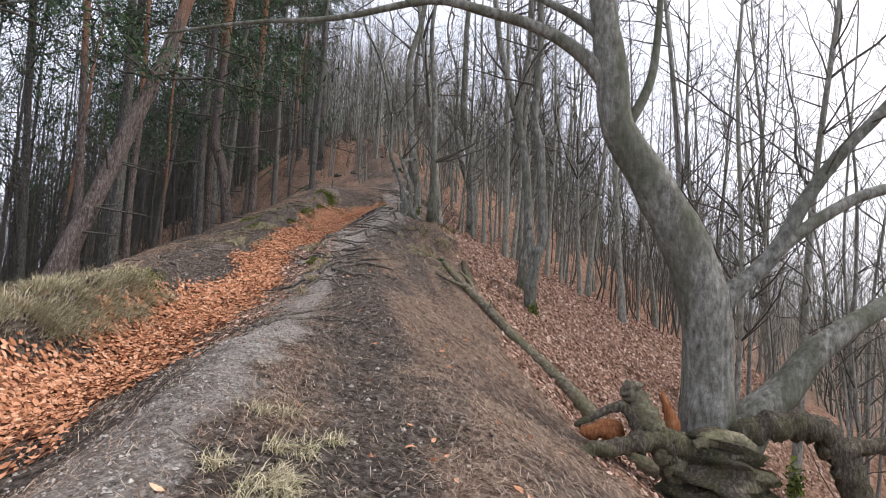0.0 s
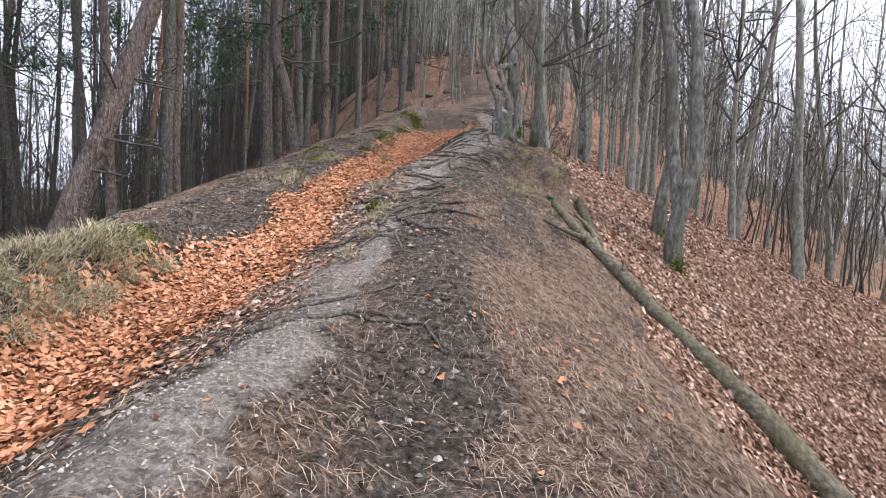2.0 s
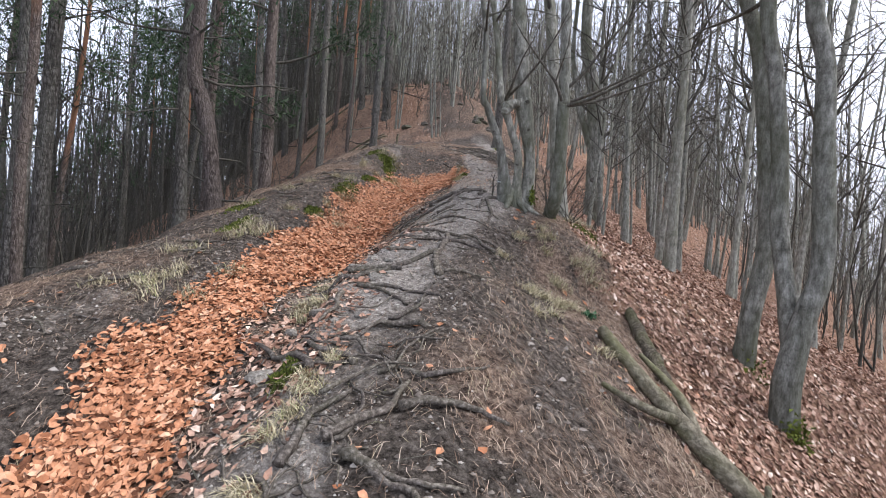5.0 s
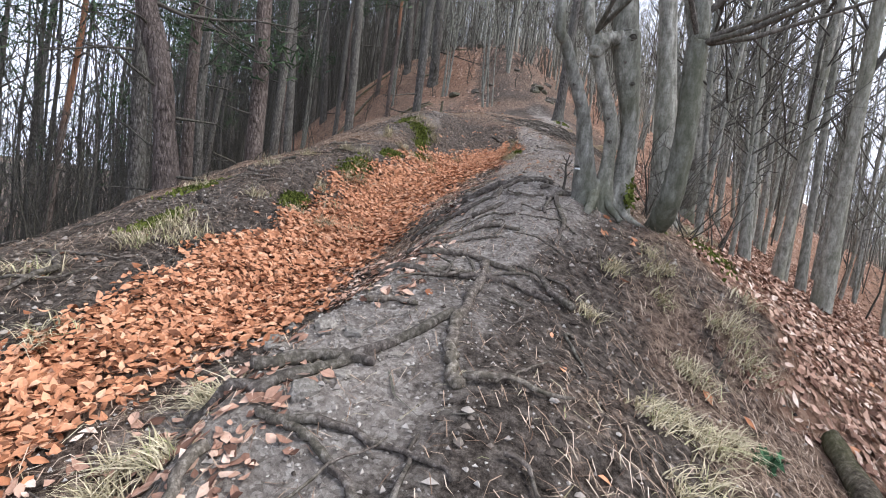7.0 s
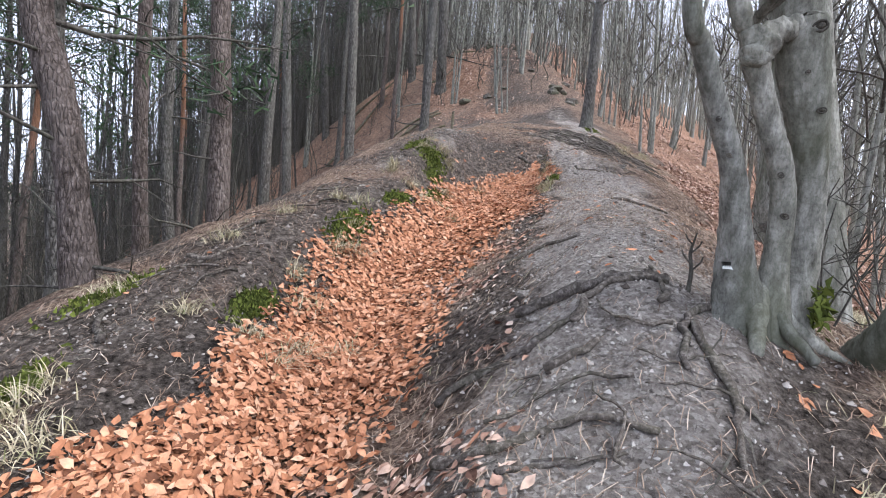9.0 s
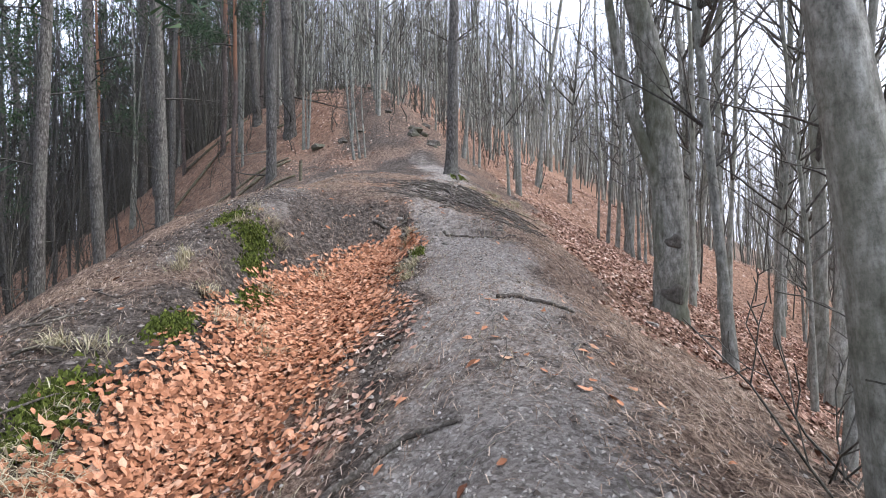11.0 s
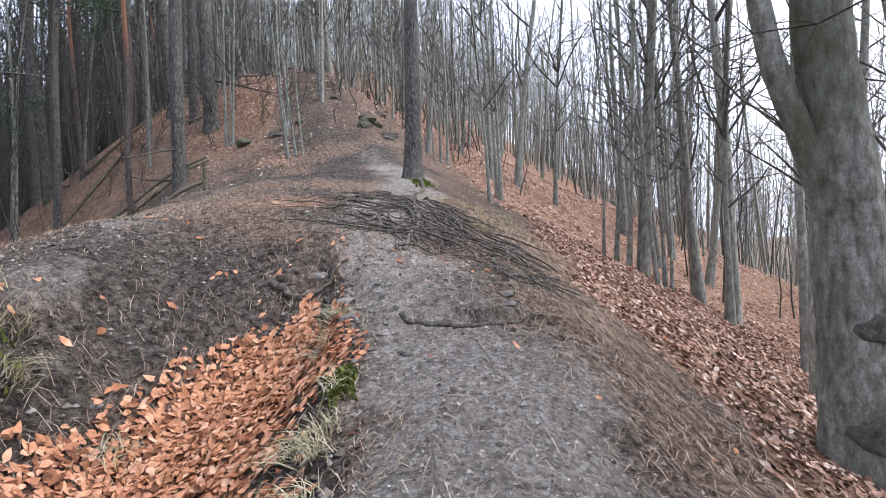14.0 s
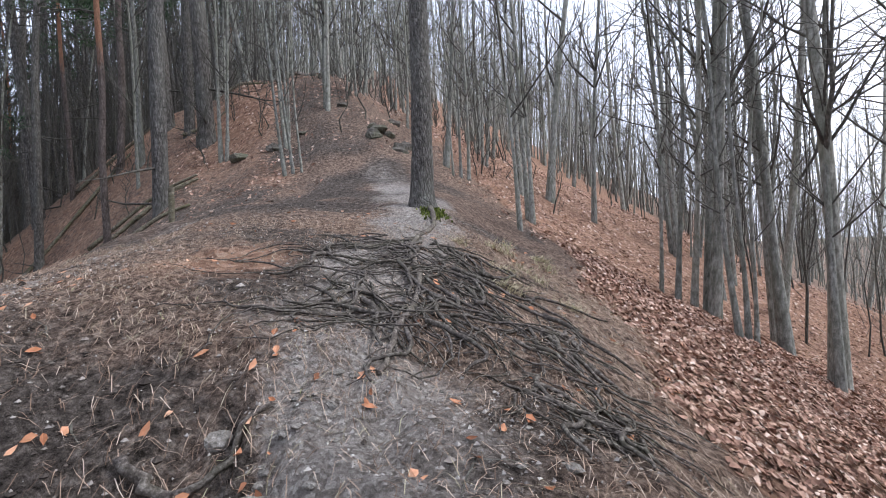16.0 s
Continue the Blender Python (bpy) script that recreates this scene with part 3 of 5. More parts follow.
stem_part("split_wood", stump, sb, [(1.81, 5.38, 0.26, 0.094), (1.64, 5.38, 0.32, 0.105), (1.43, 5.38, 0.30, 0.058)], SPLIT, 8, .4, 44, 4, "splintered orange heartwood")
stem_part("bark_lip", stump, sb, [(2.36, 5.03, 0.32, 0.058), (2.52, 5.01, 0.39, 0.082), (2.75, 5.01, 0.38, 0.070), (2.92, 5.03, 0.26, 0.047)], LOG, 9, .35, 43, 6)


def moss_pad(parent, base, at, size, n=260, seed=1):
    r2 = np.random.default_rng(seed)
    g = Geo()
    c = np.array(at) - np.array(base) + r2.normal(0, 1, (n, 3)) * np.array(size)
    d = r2.normal(0, .02, (n, 3)) + np.array([0, 0, .01])
    e = r2.normal(0, .016, (n, 3))
    v = np.stack([c - e, c + e, c + d], 1).reshape(-1, 3)
    g.add(v, None, np.arange(3 * n).reshape(-1, 3))
    return tagged(part("moss", g, MOSS, parent, "bright green moss cushion", False), kind="stuff")


moss_pad(stump, sb, (2.63, 4.82, -.26), (.11, .05, .1), 500, 3)
moss_pad(stump, sb, (3.18, 4.9, .03), (.03, .03, .09), 240, 4)

# beech of three stems on the leaf slope
base = (1.85, 11.6, 1.1)
three = thing("beech_tree", base, "grey beech of three bent stems with mossy feet on leaf litter", "tree")
a = grown([(2.62, 12.2, .5, .17), (2.56, 12.2, .8, .145), (2.48, 12.2, 1.4, .15), (2.58, 12.2, 2.14, .12), (2.74, 12.2, 2.85, .11), (2.66, 12.2, 3.96, .105), (2.6, 12.2, 4.98, .095), (2.44, 12.2, 5.66, .09)], 14, (.02, .02), .02, 5, rng)
b = grown([(2.2, 12.7, .9, .14), (2.2, 12.6, 1.94, .115), (2.32, 12.6, 2.85, .105), (2.22, 12.6, 4.02, .1), (2.06, 12.6, 5.09, .09), (1.84, 12.6, 5.8, .085), (1.4, 12.6, 7.58, .075)], 14, (-.03, .05), .02, 4, rng)
c = grown([(2.55, 12.3, 1.9, .1), (2.5, 12.4, 2.5, .1), (2.42, 12.5, 3.2, .095), (2.36, 12.5, 4.02, .09), (2.25, 12.5, 4.9, .085), (2.1, 12.5, 5.79, .08)], 13, (.05, .0), .02, 4, rng)
e = np.array((-.52, 3.45, 2.32))
a, b, c = ([(*(e + k * (np.array(v[:3]) - e) + np.array(d)), v[3] * k) for v in s] for s, k, d in ((a, .905, (-.37, 0, .18)), (b, .95, (-.3, 0, .35)), (c, .905, (-.37, 0, .18))))
for k, s in enumerate((a, b, c)):
    stem_part("stem", three, base, s, BEECH, 13, .06, 50 + k, 5)
    twigs_on(s, base, rng, 8, 2.2, .03, 2, .5, parent=three)
moss_pad(three, base, (1.88, 11.22, 1.2), (.07, .04, .14), 700, 5)
moss_pad(three, base, (1.78, 11.98, 1.55), (.08, .05, .14), 600, 6)

# knotted beech beside the path
base = (-.97, 13.12, 3.5)
knot = thing("beech_tree", base, "knotted grey beech of grown-together stems at the path's edge", "tree")
a = grown([(-1.03, 13.12, 3.2, .17), (-1.043, 13.113, 3.557, 0.137), (-1.077, 13.095, 3.691, 0.104), (-1.102, 13.078, 3.840, 0.082), (-1.130, 13.041, 4.024, 0.068), (-1.170, 12.995, 4.217, 0.054), (-1.248, 12.946, 4.414, 0.052), (-1.322, 12.896, 4.582, 0.049), (-1.377, 12.846, 4.724, 0.045), (-1.442, 12.787, 4.880, 0.040)], 9, (-.22, .02), .015, 5, rng)
b = grown([(-.92, 13.12, 3.2, .13), (-0.919, 13.121, 3.560, 0.096), (-0.920, 13.116, 3.728, 0.067), (-0.916, 13.111, 3.876, 0.056), (-0.924, 13.087, 4.096, 0.053), (-0.966, 13.060, 4.273, 0.054), (-1.031, 13.030, 4.426, 0.050), (-1.091, 13.001, 4.590, 0.050), (-1.130, 12.982, 4.701, 0.062), (-1.131, 12.974, 4.756, 0.064), (-1.171, 12.974, 4.829, 0.048), (-1.225, 12.974, 4.960, 0.045)], 9, (-.16, .1), .015, 5, rng)
c = grown([(-.8, 13.27, 3.2, .16), (-0.800, 13.27, 3.577, 0.120), (-0.772, 13.26, 3.800, 0.091), (-0.765, 13.24, 4.042, 0.077), (-0.785, 13.21, 4.239, 0.077), (-0.820, 13.18, 4.410, 0.085), (-0.855, 13.16, 4.575, 0.100), (-0.890, 13.15, 4.753, 0.112), (-0.915, 13.14, 4.911, 0.107), (-0.935, 13.14, 5.033, 0.102)], 12, (-.02, .03), .03, 6, rng)
for k, s in enumerate((a, b, c)):
    stem_part("stem", knot, base, s, BEECH, 20, .05, 60 + k, 7)
    twigs_on(s, base, rng, 7, 2.0, .022, 2, .6, parent=knot)
stem_part("knot", knot, base, [(-1.155, 12.950, 4.66, 0.040), (-1.13, 12.955, 4.73, 0.060), (-1.09, 12.98, 4.79, 0.058), (-1.02, 13.03, 4.84, 0.05), (-0.96, 13.08, 4.87, 0.046), (-0.88, 13.12, 4.83, 0.036)], BEECH, 14, .4, 65, 7, "gnarled burl bridging two stems")
for k, (x, y, z, r) in enumerate(((-1.0, 13.0, 3.58, .075), (-1.13, 13.06, 3.54, .06), (-.88, 13.04, 3.56, .055), (-1.05, 12.98, 3.5, .05), (-.78, 13.14, 3.52, .06))):
    stem_part("root_foot", knot, base, [(-.97 + (x + .97) * .3, 13.12 + (y - 13.12) * .3, z + .12, r * .4), (x, y, z - .03, r * .62), (x + (x + .97) * 1.2, y + (y - 13.12) * 1.2, z - .17, r * .4)], BEECH, 10, .3, 600 + k, 5)
moss_pad(knot, base, (-.7, 13.14, 3.6), (.02, .03, .05), 110, 8)
EYE = bark("branch_scar_bark", (.03, .027, .024), (.07, .063, .055), (.14, .125, .11), moss_amount=.1, scale=12)


def branch_scar(parent, base, at, r, seed):
    """A dark oval ring of healed bark on the near side of a stem."""
    g = Geo()
    a = np.linspace(0, 2 * np.pi, 13)
    w = 1 + .15 * np.sin(2 * a + seed)
    x, y, z = np.array(at) - np.array(base)
    tube(g, np.stack([x + r * 1.3 * np.cos(a) * w, y + .25 * r * np.cos(a) ** 2, z + r * np.sin(a) * w], -1), np.full(13, r * .32), 6, .2, seed, False)
    tube(g, np.stack([x + r * np.linspace(-.9, .9, 5), np.full(5, y + .1 * r), np.full(5, z)], -1), r * np.array([.2, .6, .7, .6, .2]), 6, .2, seed)
    return part("branch_scar", g, EYE, parent, "dark healed branch scar")


for k, (x, y, z, r) in enumerate(((-.87, 13.037, 4.86, .022), (-.82, 13.055, 4.5, .013), (-1.2, 12.93, 4.27, .01), (-.93, 13.02, 4.02, .012), (-.97, 13.0, 4.2, .01), (-1.27, 12.89, 4.42, .009), (-.9, 13.03, 4.66, .008))):
    branch_scar(knot, base, (x, y, z), r, k)
g = Geo()
for k in range(5):
    g.add(np.array([(-1.16 + .008 * k, 12.975, 3.765), (-1.172 + .008 * k, 12.975, 3.765), (-1.172 + .008 * k, 12.978, 3.80), (-1.18 + .008 * k, 12.978, 3.795)]) - np.array(base), [(0, 1, 2, 3)])
part("trail_blaze", g, PAINT, knot, "faded white painted trail mark")

base = (-.5, 13.4, 3.2)
swept = thing("beech_tree", base, "beech whose foot sweeps out sideways before it rises", "tree")
s = grown([(-.48, 13.5, 2.9, .08), (-.47, 13.43, 3.2, .088), (-.45, 13.3, 3.36, .09), (-.42, 13.14, 3.48, .094), (-.4, 13.02, 3.66, .09), (-.38, 12.96, 4.05, .085), (-.39, 12.95, 4.47, .08), (-.4, 12.95, 4.8, .078), (-.4, 12.96, 5.0, .075)], 13, (-.02, .03), .02, 5, rng)
stem_part("trunk", swept, base, s, BEECH, 16, .09, 70, 7)
twigs_on(s, base, rng, 8, 2.0, .025, 2, .5, parent=swept)
moss_pad(swept, base, (-.44, 13.3, 3.26), (.05, .04, .05), 220, 9)

# single beech with the scar, on the edge of the slope
base = (.89, 19.13, 3.6)
scar = thing("beech_tree", base, "stout grey-green beech with dark knot scars and a side stem", "tree")
s = grown([(0.61, 18.6, 3.34, .34), (0.59, 18.6, 3.64, 0.237), (0.58, 18.6, 4.06, 0.202), (0.59, 18.6, 4.54, 0.203), (0.57, 18.6, 5.15, 0.197), (0.54, 18.6, 5.57, 0.189), (0.47, 18.6, 6.11, 0.166), (0.42, 18.6, 6.62, 0.154), (0.31, 18.6, 7.06, 0.147), (0.17, 18.6, 7.72, 0.127)], 16, (-.05, .03), .04, 6, rng)
e = np.array((-1.945, 14.148, 4.953))
s = [(*(e + 1.119 * (np.array(v[:3]) - e)), v[3] * 1.02) for v in s]
stem_part("trunk", scar, base, s, BEECH, 20, .06, 80, 7)
twigs_on(s, base, rng, 10, 1.9, .02, 2, .66, .5, parent=scar)
s = grown([(0.49, 18.6, 5.34, .13), (0.45, 18.6, 5.49, 0.123), (0.33, 18.6, 5.83, 0.099), (0.2, 18.6, 6.21, 0.091), (0.13, 18.6, 6.64, 0.079), (0.05, 18.6, 7.07, 0.071), (0.01, 18.6, 7.59, 0.063)], 14, (-.03, .05), .02, 4, rng)
s = [(*(e + 1.119 * (np.array(v[:3]) - e) - np.array((.02 + .04 * (v[2] - 5.3), 0, 0))), v[3] * .8) for v in s]
stem_part("stem", scar, base, s, BEECH, 12, .06, 81, 5)
twigs_on(s, base, rng, 8, 1.5, .016, 2, .5, .5, parent=scar)
DARK = bark("scar_bark", (.06, .054, .046), (.11, .1, .088), (.17, .157, .137), moss_amount=.1, scale=12)
for at, rr in (((0, 0, 4.04), .095), ((0, 0, 4.68), .067)):
    g = Geo()
    a = np.linspace(0, 2 * np.pi, 16, endpoint=False)
    ring = []
    for k, lift in ((1.3, -.012), (1.0, .008), (.7, .006), (.3, -.002), (.05, -.004)):
        wob = 1 + .2 * np.sin(3 * a + at[2] * 9) + .1 * np.sin(5 * a)
        th = np.cos(a) * rr * k * wob * 1.25 / 0.207 - .1
        ring.append(np.stack([0.88 + np.sin(th) * (0.213 + lift) - base[0], 19.13 - np.cos(th) * (0.213 + lift) - base[1], at[2] + np.sin(a) * rr * k * wob - base[2]], -1))
    e = np.arange(16)
    g.add(np.concatenate(ring), np.concatenate([np.stack([m * 16 + e, m * 16 + (e + 1) % 16, (m + 1) * 16 + (e + 1) % 16, (m + 1) * 16 + e], -1) for m in range(4)]))
    part("knot_scar", g, DARK, scar, "dark healed branch scar")

# the tree on the crest of the path
base = (-1.85, 25.1, 6.35)
crest = thing("pine_tree", base, "slim straight tree with scaly bark on the crest of the path", "tree")
s = grown([(-1.85, 25.1, 6.2, .27), (-1.85, 25.1, 6.45, .19), (-1.83, 25.1, 6.91, .148), (-1.8, 25.1, 8.05, .132), (-1.79, 25.1, 9.18, .116), (-1.76, 25.1, 10.7, .1)], 18, (0, .0), .03, 4, rng)
stem_part("trunk", crest, base, s, SPRUCE, 14, .07, 90, 4)
twigs_on(s, base, rng, 9, 1.6, .02, 2, .45, parent=crest)


# ---------------------------------------------------------------- pines
def needles(geo, r2, at, size, n):
    c = at + r2.normal(0, size * .45, (n, 3))
    d = r2.normal(0, 1, (n, 3)) + np.array([0, 0, .5])
    d *= (size * r2.uniform(.35, .8, n) / np.linalg.norm(d, axis=1))[:, None]
    w = np.cross(d, r2.normal(0, 1, (n, 3)))
    w *= (.016 / (np.linalg.norm(w, axis=1) + 1e-9))[:, None]
    geo.add(np.stack([c - w, c + w, c + d], 1).reshape(-1, 3), None, np.arange(3 * n).reshape(-1, 3))


def pine(name, base, rows, mat, seed, label, crown_from=.45, sides=12, stubs=26):
    """Trunk, dead snags, live boughs and needles; rows are about the base."""
    r2 = np.random.default_rng(seed)
    t = thing(name, base, label, "tree", "pines on the shaded slope")
    s = spline(rows, 5)
    g = Geo()
    tube(g, s[:, :3], s[:, 3], sides, .07, seed)
    part("trunk", g, mat, t)
    n = len(s)
    g = Geo()
    for _ in range(stubs):
        k = r2.integers(int(n * .08), int(n * .62))
        a = r2.uniform(0, 2 * np.pi)
        out = np.array([np.cos(a), np.sin(a), r2.uniform(-.15, .35)])
        ln = r2.choice([.12, .25, .6, 1.3], p=[.35, .25, .2, .2])
        limb(g, r2, s[k, :3] + out * s[k, 3] * .8, out, ln, .008 + ln * .009, 1 if ln > .5 else 0, -.05, 4, .4, .16)
    tagged(part("dead_snag", g, TWIG, t), kind="stuff")
    g, gn = Geo(), Geo()
    for _ in range(26):
        k = r2.integers(int(n * crown_from), n)
        f = (k / n - crown_from) / (1 - crown_from)
        a = r2.uniform(0, 2 * np.pi)
        out = np.array([np.cos(a), np.sin(a), r2.uniform(-.1, .5)])
        ln = (2.4 - 1.5 * f) * r2.uniform(.6, 1.1)
        limb(g, r2, s[k, :3], out, ln, .03 * (1 - .5 * f), 1, .1, 4, .35, .14)
        for m in range(6):
            needles(gn, r2, s[k, :3] + out * ln * (.45 + .11 * m) + r2.normal(0, .16, 3), .34, 26)
    tagged(part("crown_wood", g, TWIG, t), kind="stuff")
    tagged(part("foliage", gn, PINE_NEEDLE, t, "dark green needle tufts", False), kind="stuff")
    return t


def straight(h, r, bend=.15, seed=0):
    r2 = np.random.default_rng(seed + 900)
    out = [(0, 0, -.5, r * 1.5), (0, 0, 0, r * 1.22), (0, 0, .5, r)]
    x = y = 0
    for k in range(1, 9):
        x, y = x + r2.normal(0, bend * .4), y + r2.normal(0, bend * .4)
        out.append((x, y, .5 + (h - .5) * k / 8, r * (1 - .8 * k / 8)))
    return out


def rel(rows, base, top, lean=(0, 0), r_top=.04):
    rows = grown(rows, top, lean, r_top, 4)
    return flare([(x - base[0], y - base[1], z - base[2], r) for x, y, z, r in rows], .6, 1.25)


b1 = (-6.15, 8.4, 1.1)
pine("pine_tree", b1, rel([(-6.12, 8.42, 1.45, 0.19), (-5.85, 8.61, 2.5, 0.145), (-5.59, 8.78, 3.5, 0.132), (-5.33, 8.95, 4.5, 0.122), (-5.08, 9.12, 5.5, 0.108)], b1, 13, (.2, .12)), PINE, 1, "leaning scaly-barked pine below the bank", .55)
b2 = (-5.66, 13.80, 2.72)
pine("pine_tree", b2, rel([(-5.66, 13.80, 3.02, 0.173), (-5.76, 13.80, 3.66, 0.125), (-5.84, 13.80, 4.17, 0.119), (-5.95, 13.80, 4.62, 0.124), (-6.06, 13.80, 4.92, 0.13), (-6.2, 13.80, 5.53, 0.109)], b2, 16, (.02, .03)), PINE, 2, "stout pine with flaking orange upper bark", .6)
b4 = (-5.7, 15.5, 3.2)
pine("pine_tree", b4, rel([(-5.71, 15.5, 3.6, .12), (-5.72, 15.5, 4.84, .108), (-5.78, 15.5, 6.05, .1)], b4, 17, (.0, .0)), PINE, 4, "tall pine with scaly brown bark", .5)

PINES = [pine("pine_tree", (-7.2, 16.0, ground(-7.2, 16.0)), straight(16 + k, .095 + .012 * k, .16, k), (PINE, SPRUCE, SPRUCE, SPRUCE)[k], 10 + k, "straight forest pine with snags on its grey-brown trunk", .5, 10) for k in range(4)]
PINES[1].matrix_world = Matrix.Translation((-6.75, 14.5, ground(-6.75, 14.5) - .05))
PINES[2].matrix_world = Matrix.Translation((-7.65, 29.6, ground(-7.65, 29.6) - .3)) @ Matrix.Scale(1.45, 4)
PINES[3].matrix_world = Matrix.Translation((-7.6, 12.2, ground(-7.6, 12.2) - .1))


def set_out(source, x, y, r2, scale=None, lean=2.5):
    k = scale or r2.uniform(.8, 1.15)
    m = pose(x, y, ground(x, y) - .06, r2.normal(0, lean), r2.normal(0, lean), r2.uniform(0, 360)) @ Matrix.Scale(k, 4)
    return copy_thing(source, m)


taken = [(-5.5, 8), (-4.7, 12.8), (-5.7, 15.5), (-7.2, 16), (-6.75, 14.5), (-7.65, 29.6), (-5, 29.8), (-7.6, 12.2), (2.7, 27.2), (4.0, 25.6), (2.7, 5.5), (2.2, 12.3), (-.8, 13.4), (.89, 19.13), (-1.85, 25.1)]


def free(x, y, gap):
    if any((x - a) ** 2 + (y - b) ** 2 < gap * gap for a, b in taken):
        return False
    taken.append((x, y))
    return True


r3 = np.random.default_rng(5)
for x, y, k in ((-8.05, 33.0, 1.3), (-8.9, 33.8, 1.15), (-7.0, 10.2, .9), (-6.9, 11.6, .75), (-8.3, 9.2, 1), (-8.6, 13.6, 1.05), (-9.0, 21.5, .9), (-8.4, 17.9, .9), (-9.5, 8, 1), (-7.4, 22.6, .95), (-8.2, 7.2, .85)):
    taken.append((x, y))
    set_out(PINES[int(r3.integers(0, 4))], x, y, r3, k, 1.2)
made = 0
while made < 62:
    y = r3.uniform(4, 62)
    x = -6.3 - .05 * max(y - 16, 0) - abs(r3.normal(0, 1)) * (7 + .12 * y)
    if y > 26:
        x -= (y - 26) * .18
    if 15.8 < y < 30 and x > -7.6:
        continue
    if free(x, y, 1.15):
        set_out(PINES[int(r3.integers(0, 4))], x, y, r3)
        made += 1


# ---------------------------------------------------------------- young beeches
def beech(seed, h, r, label, stems=1):
    r2 = np.random.default_rng(seed)
    t = thing("beech_tree", (1, 30, ground(1, 30)), label, "tree", "slender beeches on the leaf slope")
    g = Geo()
    for m in range(stems):
        rows = []
        x, y = (.18 * m, .1 * m) if stems > 1 else (0, 0)
        lx, ly = r2.normal(0, .035, 2) + np.array([.05 * (m - .5 * (stems - 1)), 0])
        ph = r2.uniform(0, 6)
        for k in range(11):
            f = k / 10
            z = h * f * (1 - .12 * m)
            rows.append((x + lx * z + .12 * math.sin(ph + f * 7) * min(1, 2 * f), y + ly * z + .12 * math.cos(ph * 1.3 + f * 6) * min(1, 2 * f), z, r * (1 - .85 * f) * (1 - .15 * m) * (1.45 if k == 0 else 1)))
        rows.insert(0, (rows[0][0], rows[0][1], -.5, r * 1.7))
        s = spline(rows, 3)
        gt = Geo()
        tube(gt, s[:, :3], s[:, 3], 9, .06, seed + m)
        part("trunk" if stems == 1 else "stem", gt, BEECH_THIN, t)
        for _ in range(5 if stems == 1 else 3):
            k = r2.integers(int(len(s) * .28), int(len(s) * .8))
            a = r2.uniform(0, 2 * np.pi)
            gl = Geo()
            limb(gl, r2, s[k, :3], (np.cos(a), np.sin(a), r2.uniform(.7, 1.6)), h * .2 * r2.uniform(.7, 1.3), min(.035, s[k, 3] * .6), 1, .35, 5, .5, .12)
            part("limb", gl, TWIG, t)
        for _ in range(30 // stems + 6):
            k = r2.integers(int(len(s) * .25), len(s))
            a = r2.uniform(0, 2 * np.pi)
            ln = h * .15 * r2.uniform(.3, 1.2)
            limb(g, r2, s[k, :3], (np.cos(a), np.sin(a), r2.uniform(.4, 1.4)), ln, min(.02, s[k, 3] * .5), 2, .3, 3, .42, .13)
    tagged(part("spray", g, TWIG, t, "fine bare twigs"), kind="stuff")
    return t


BEECHES = [beech(200 + k, (13, 15, 14, 12, 15, 11)[k], (.058, .078, .092, .045, .066, .042)[k], ("slender bare beech with a smooth grey trunk", "slender bare beech with a smooth grey trunk", "bare beech with a bent grey trunk",
           "thin bare beech sapling", "bare beech of two slim stems", "bare beech of three slim stems")[k], (1, 1, 1, 1, 2, 3)[k]) for k in range(6)]
for t, (x, y) in zip(BEECHES, ((3.1, 16.3), (2.3, 18.3), (4.6, 17.2), (1.9, 20.8), (3.4, 22.9), (2.6, 25.6))):
    t.matrix_world = Matrix.Translation((x, y, ground(x, y) - .05))
    taken.append((x, y))
for x, y, k, v in ((-.25, 14.2, 1.15, 2), (.35, 15.4, .7, 3), (1.5, 17.4, .6, 3), (2.8, 18.6, .9, 1), (3.7, 14.6, .95, 0), (4.4, 13.2, 1, 1), (-.3, 26.8, .8, 3), (.2, 28.9, .8, 4),
                   (-.9, 30.6, .9, 5), (.5, 31.8, .9, 1), (3.8, 25.3, 1, 0), (5.9, 33.6, 1, 5), (6.4, 30.7, 1.1, 2), (6.3, 36, 1, 4), (7.5, 35.5, 1, 1), (4.3, 27.5, 1.0, 4), (2.7, 27.2, 1.25, 5), (2.95, 27.0, 1.3, 4), (4.0, 25.6, 1.2, 2), (4.1, 26.9, 1.15, 1), (5.4, 24.4, 1, 2), (.9, 17.7, .95, 0), (1.15, 16.2, .8, 1), (.42, 14.2, .45, 3), (2.6, 19.0, 1, 2), (1.7, 15.2, .9, 2),
                   (-5.0, 29.8, .9, 5), (-4.6, 32.8, .85, 4), (-4.0, 34.2, .8, 5), (-5.2, 35.6, .8, 1), (-3.2, 37.5, .8, 4), (4.6, 8.6, .9, 0), (5.2, 11.3, 1, 2), (6.2, 9.6, 1, 1)):
    taken.append((x, y))
    set_out(BEECHES[v], x, y, r3, k, 2.5)
made = 0
while made < 105:
    y = r3.uniform(5, 66)
    x = 1.6 + .02 * y + abs(r3.normal(0, 1)) * (6 + .14 * y)
    if y < 14:
        x += 3
    if free(x, y, .9):
        set_out(BEECHES[int(r3.integers(0, 6))], x, y, r3, None, 3)
        made += 1
made = 0
while made < 46:
    y = r3.uniform(30.6, 46)
    x = r3.uniform(-10, 1) - .1 * (y - 30)
    if free(x, y, .6) and not (y < 32.5 and -4 < x < -1.6):
        set_out(BEECHES[int(r3.integers(0, 6))], x, y, r3, r3.uniform(.55, .95), 4)
        made += 1
made = 0
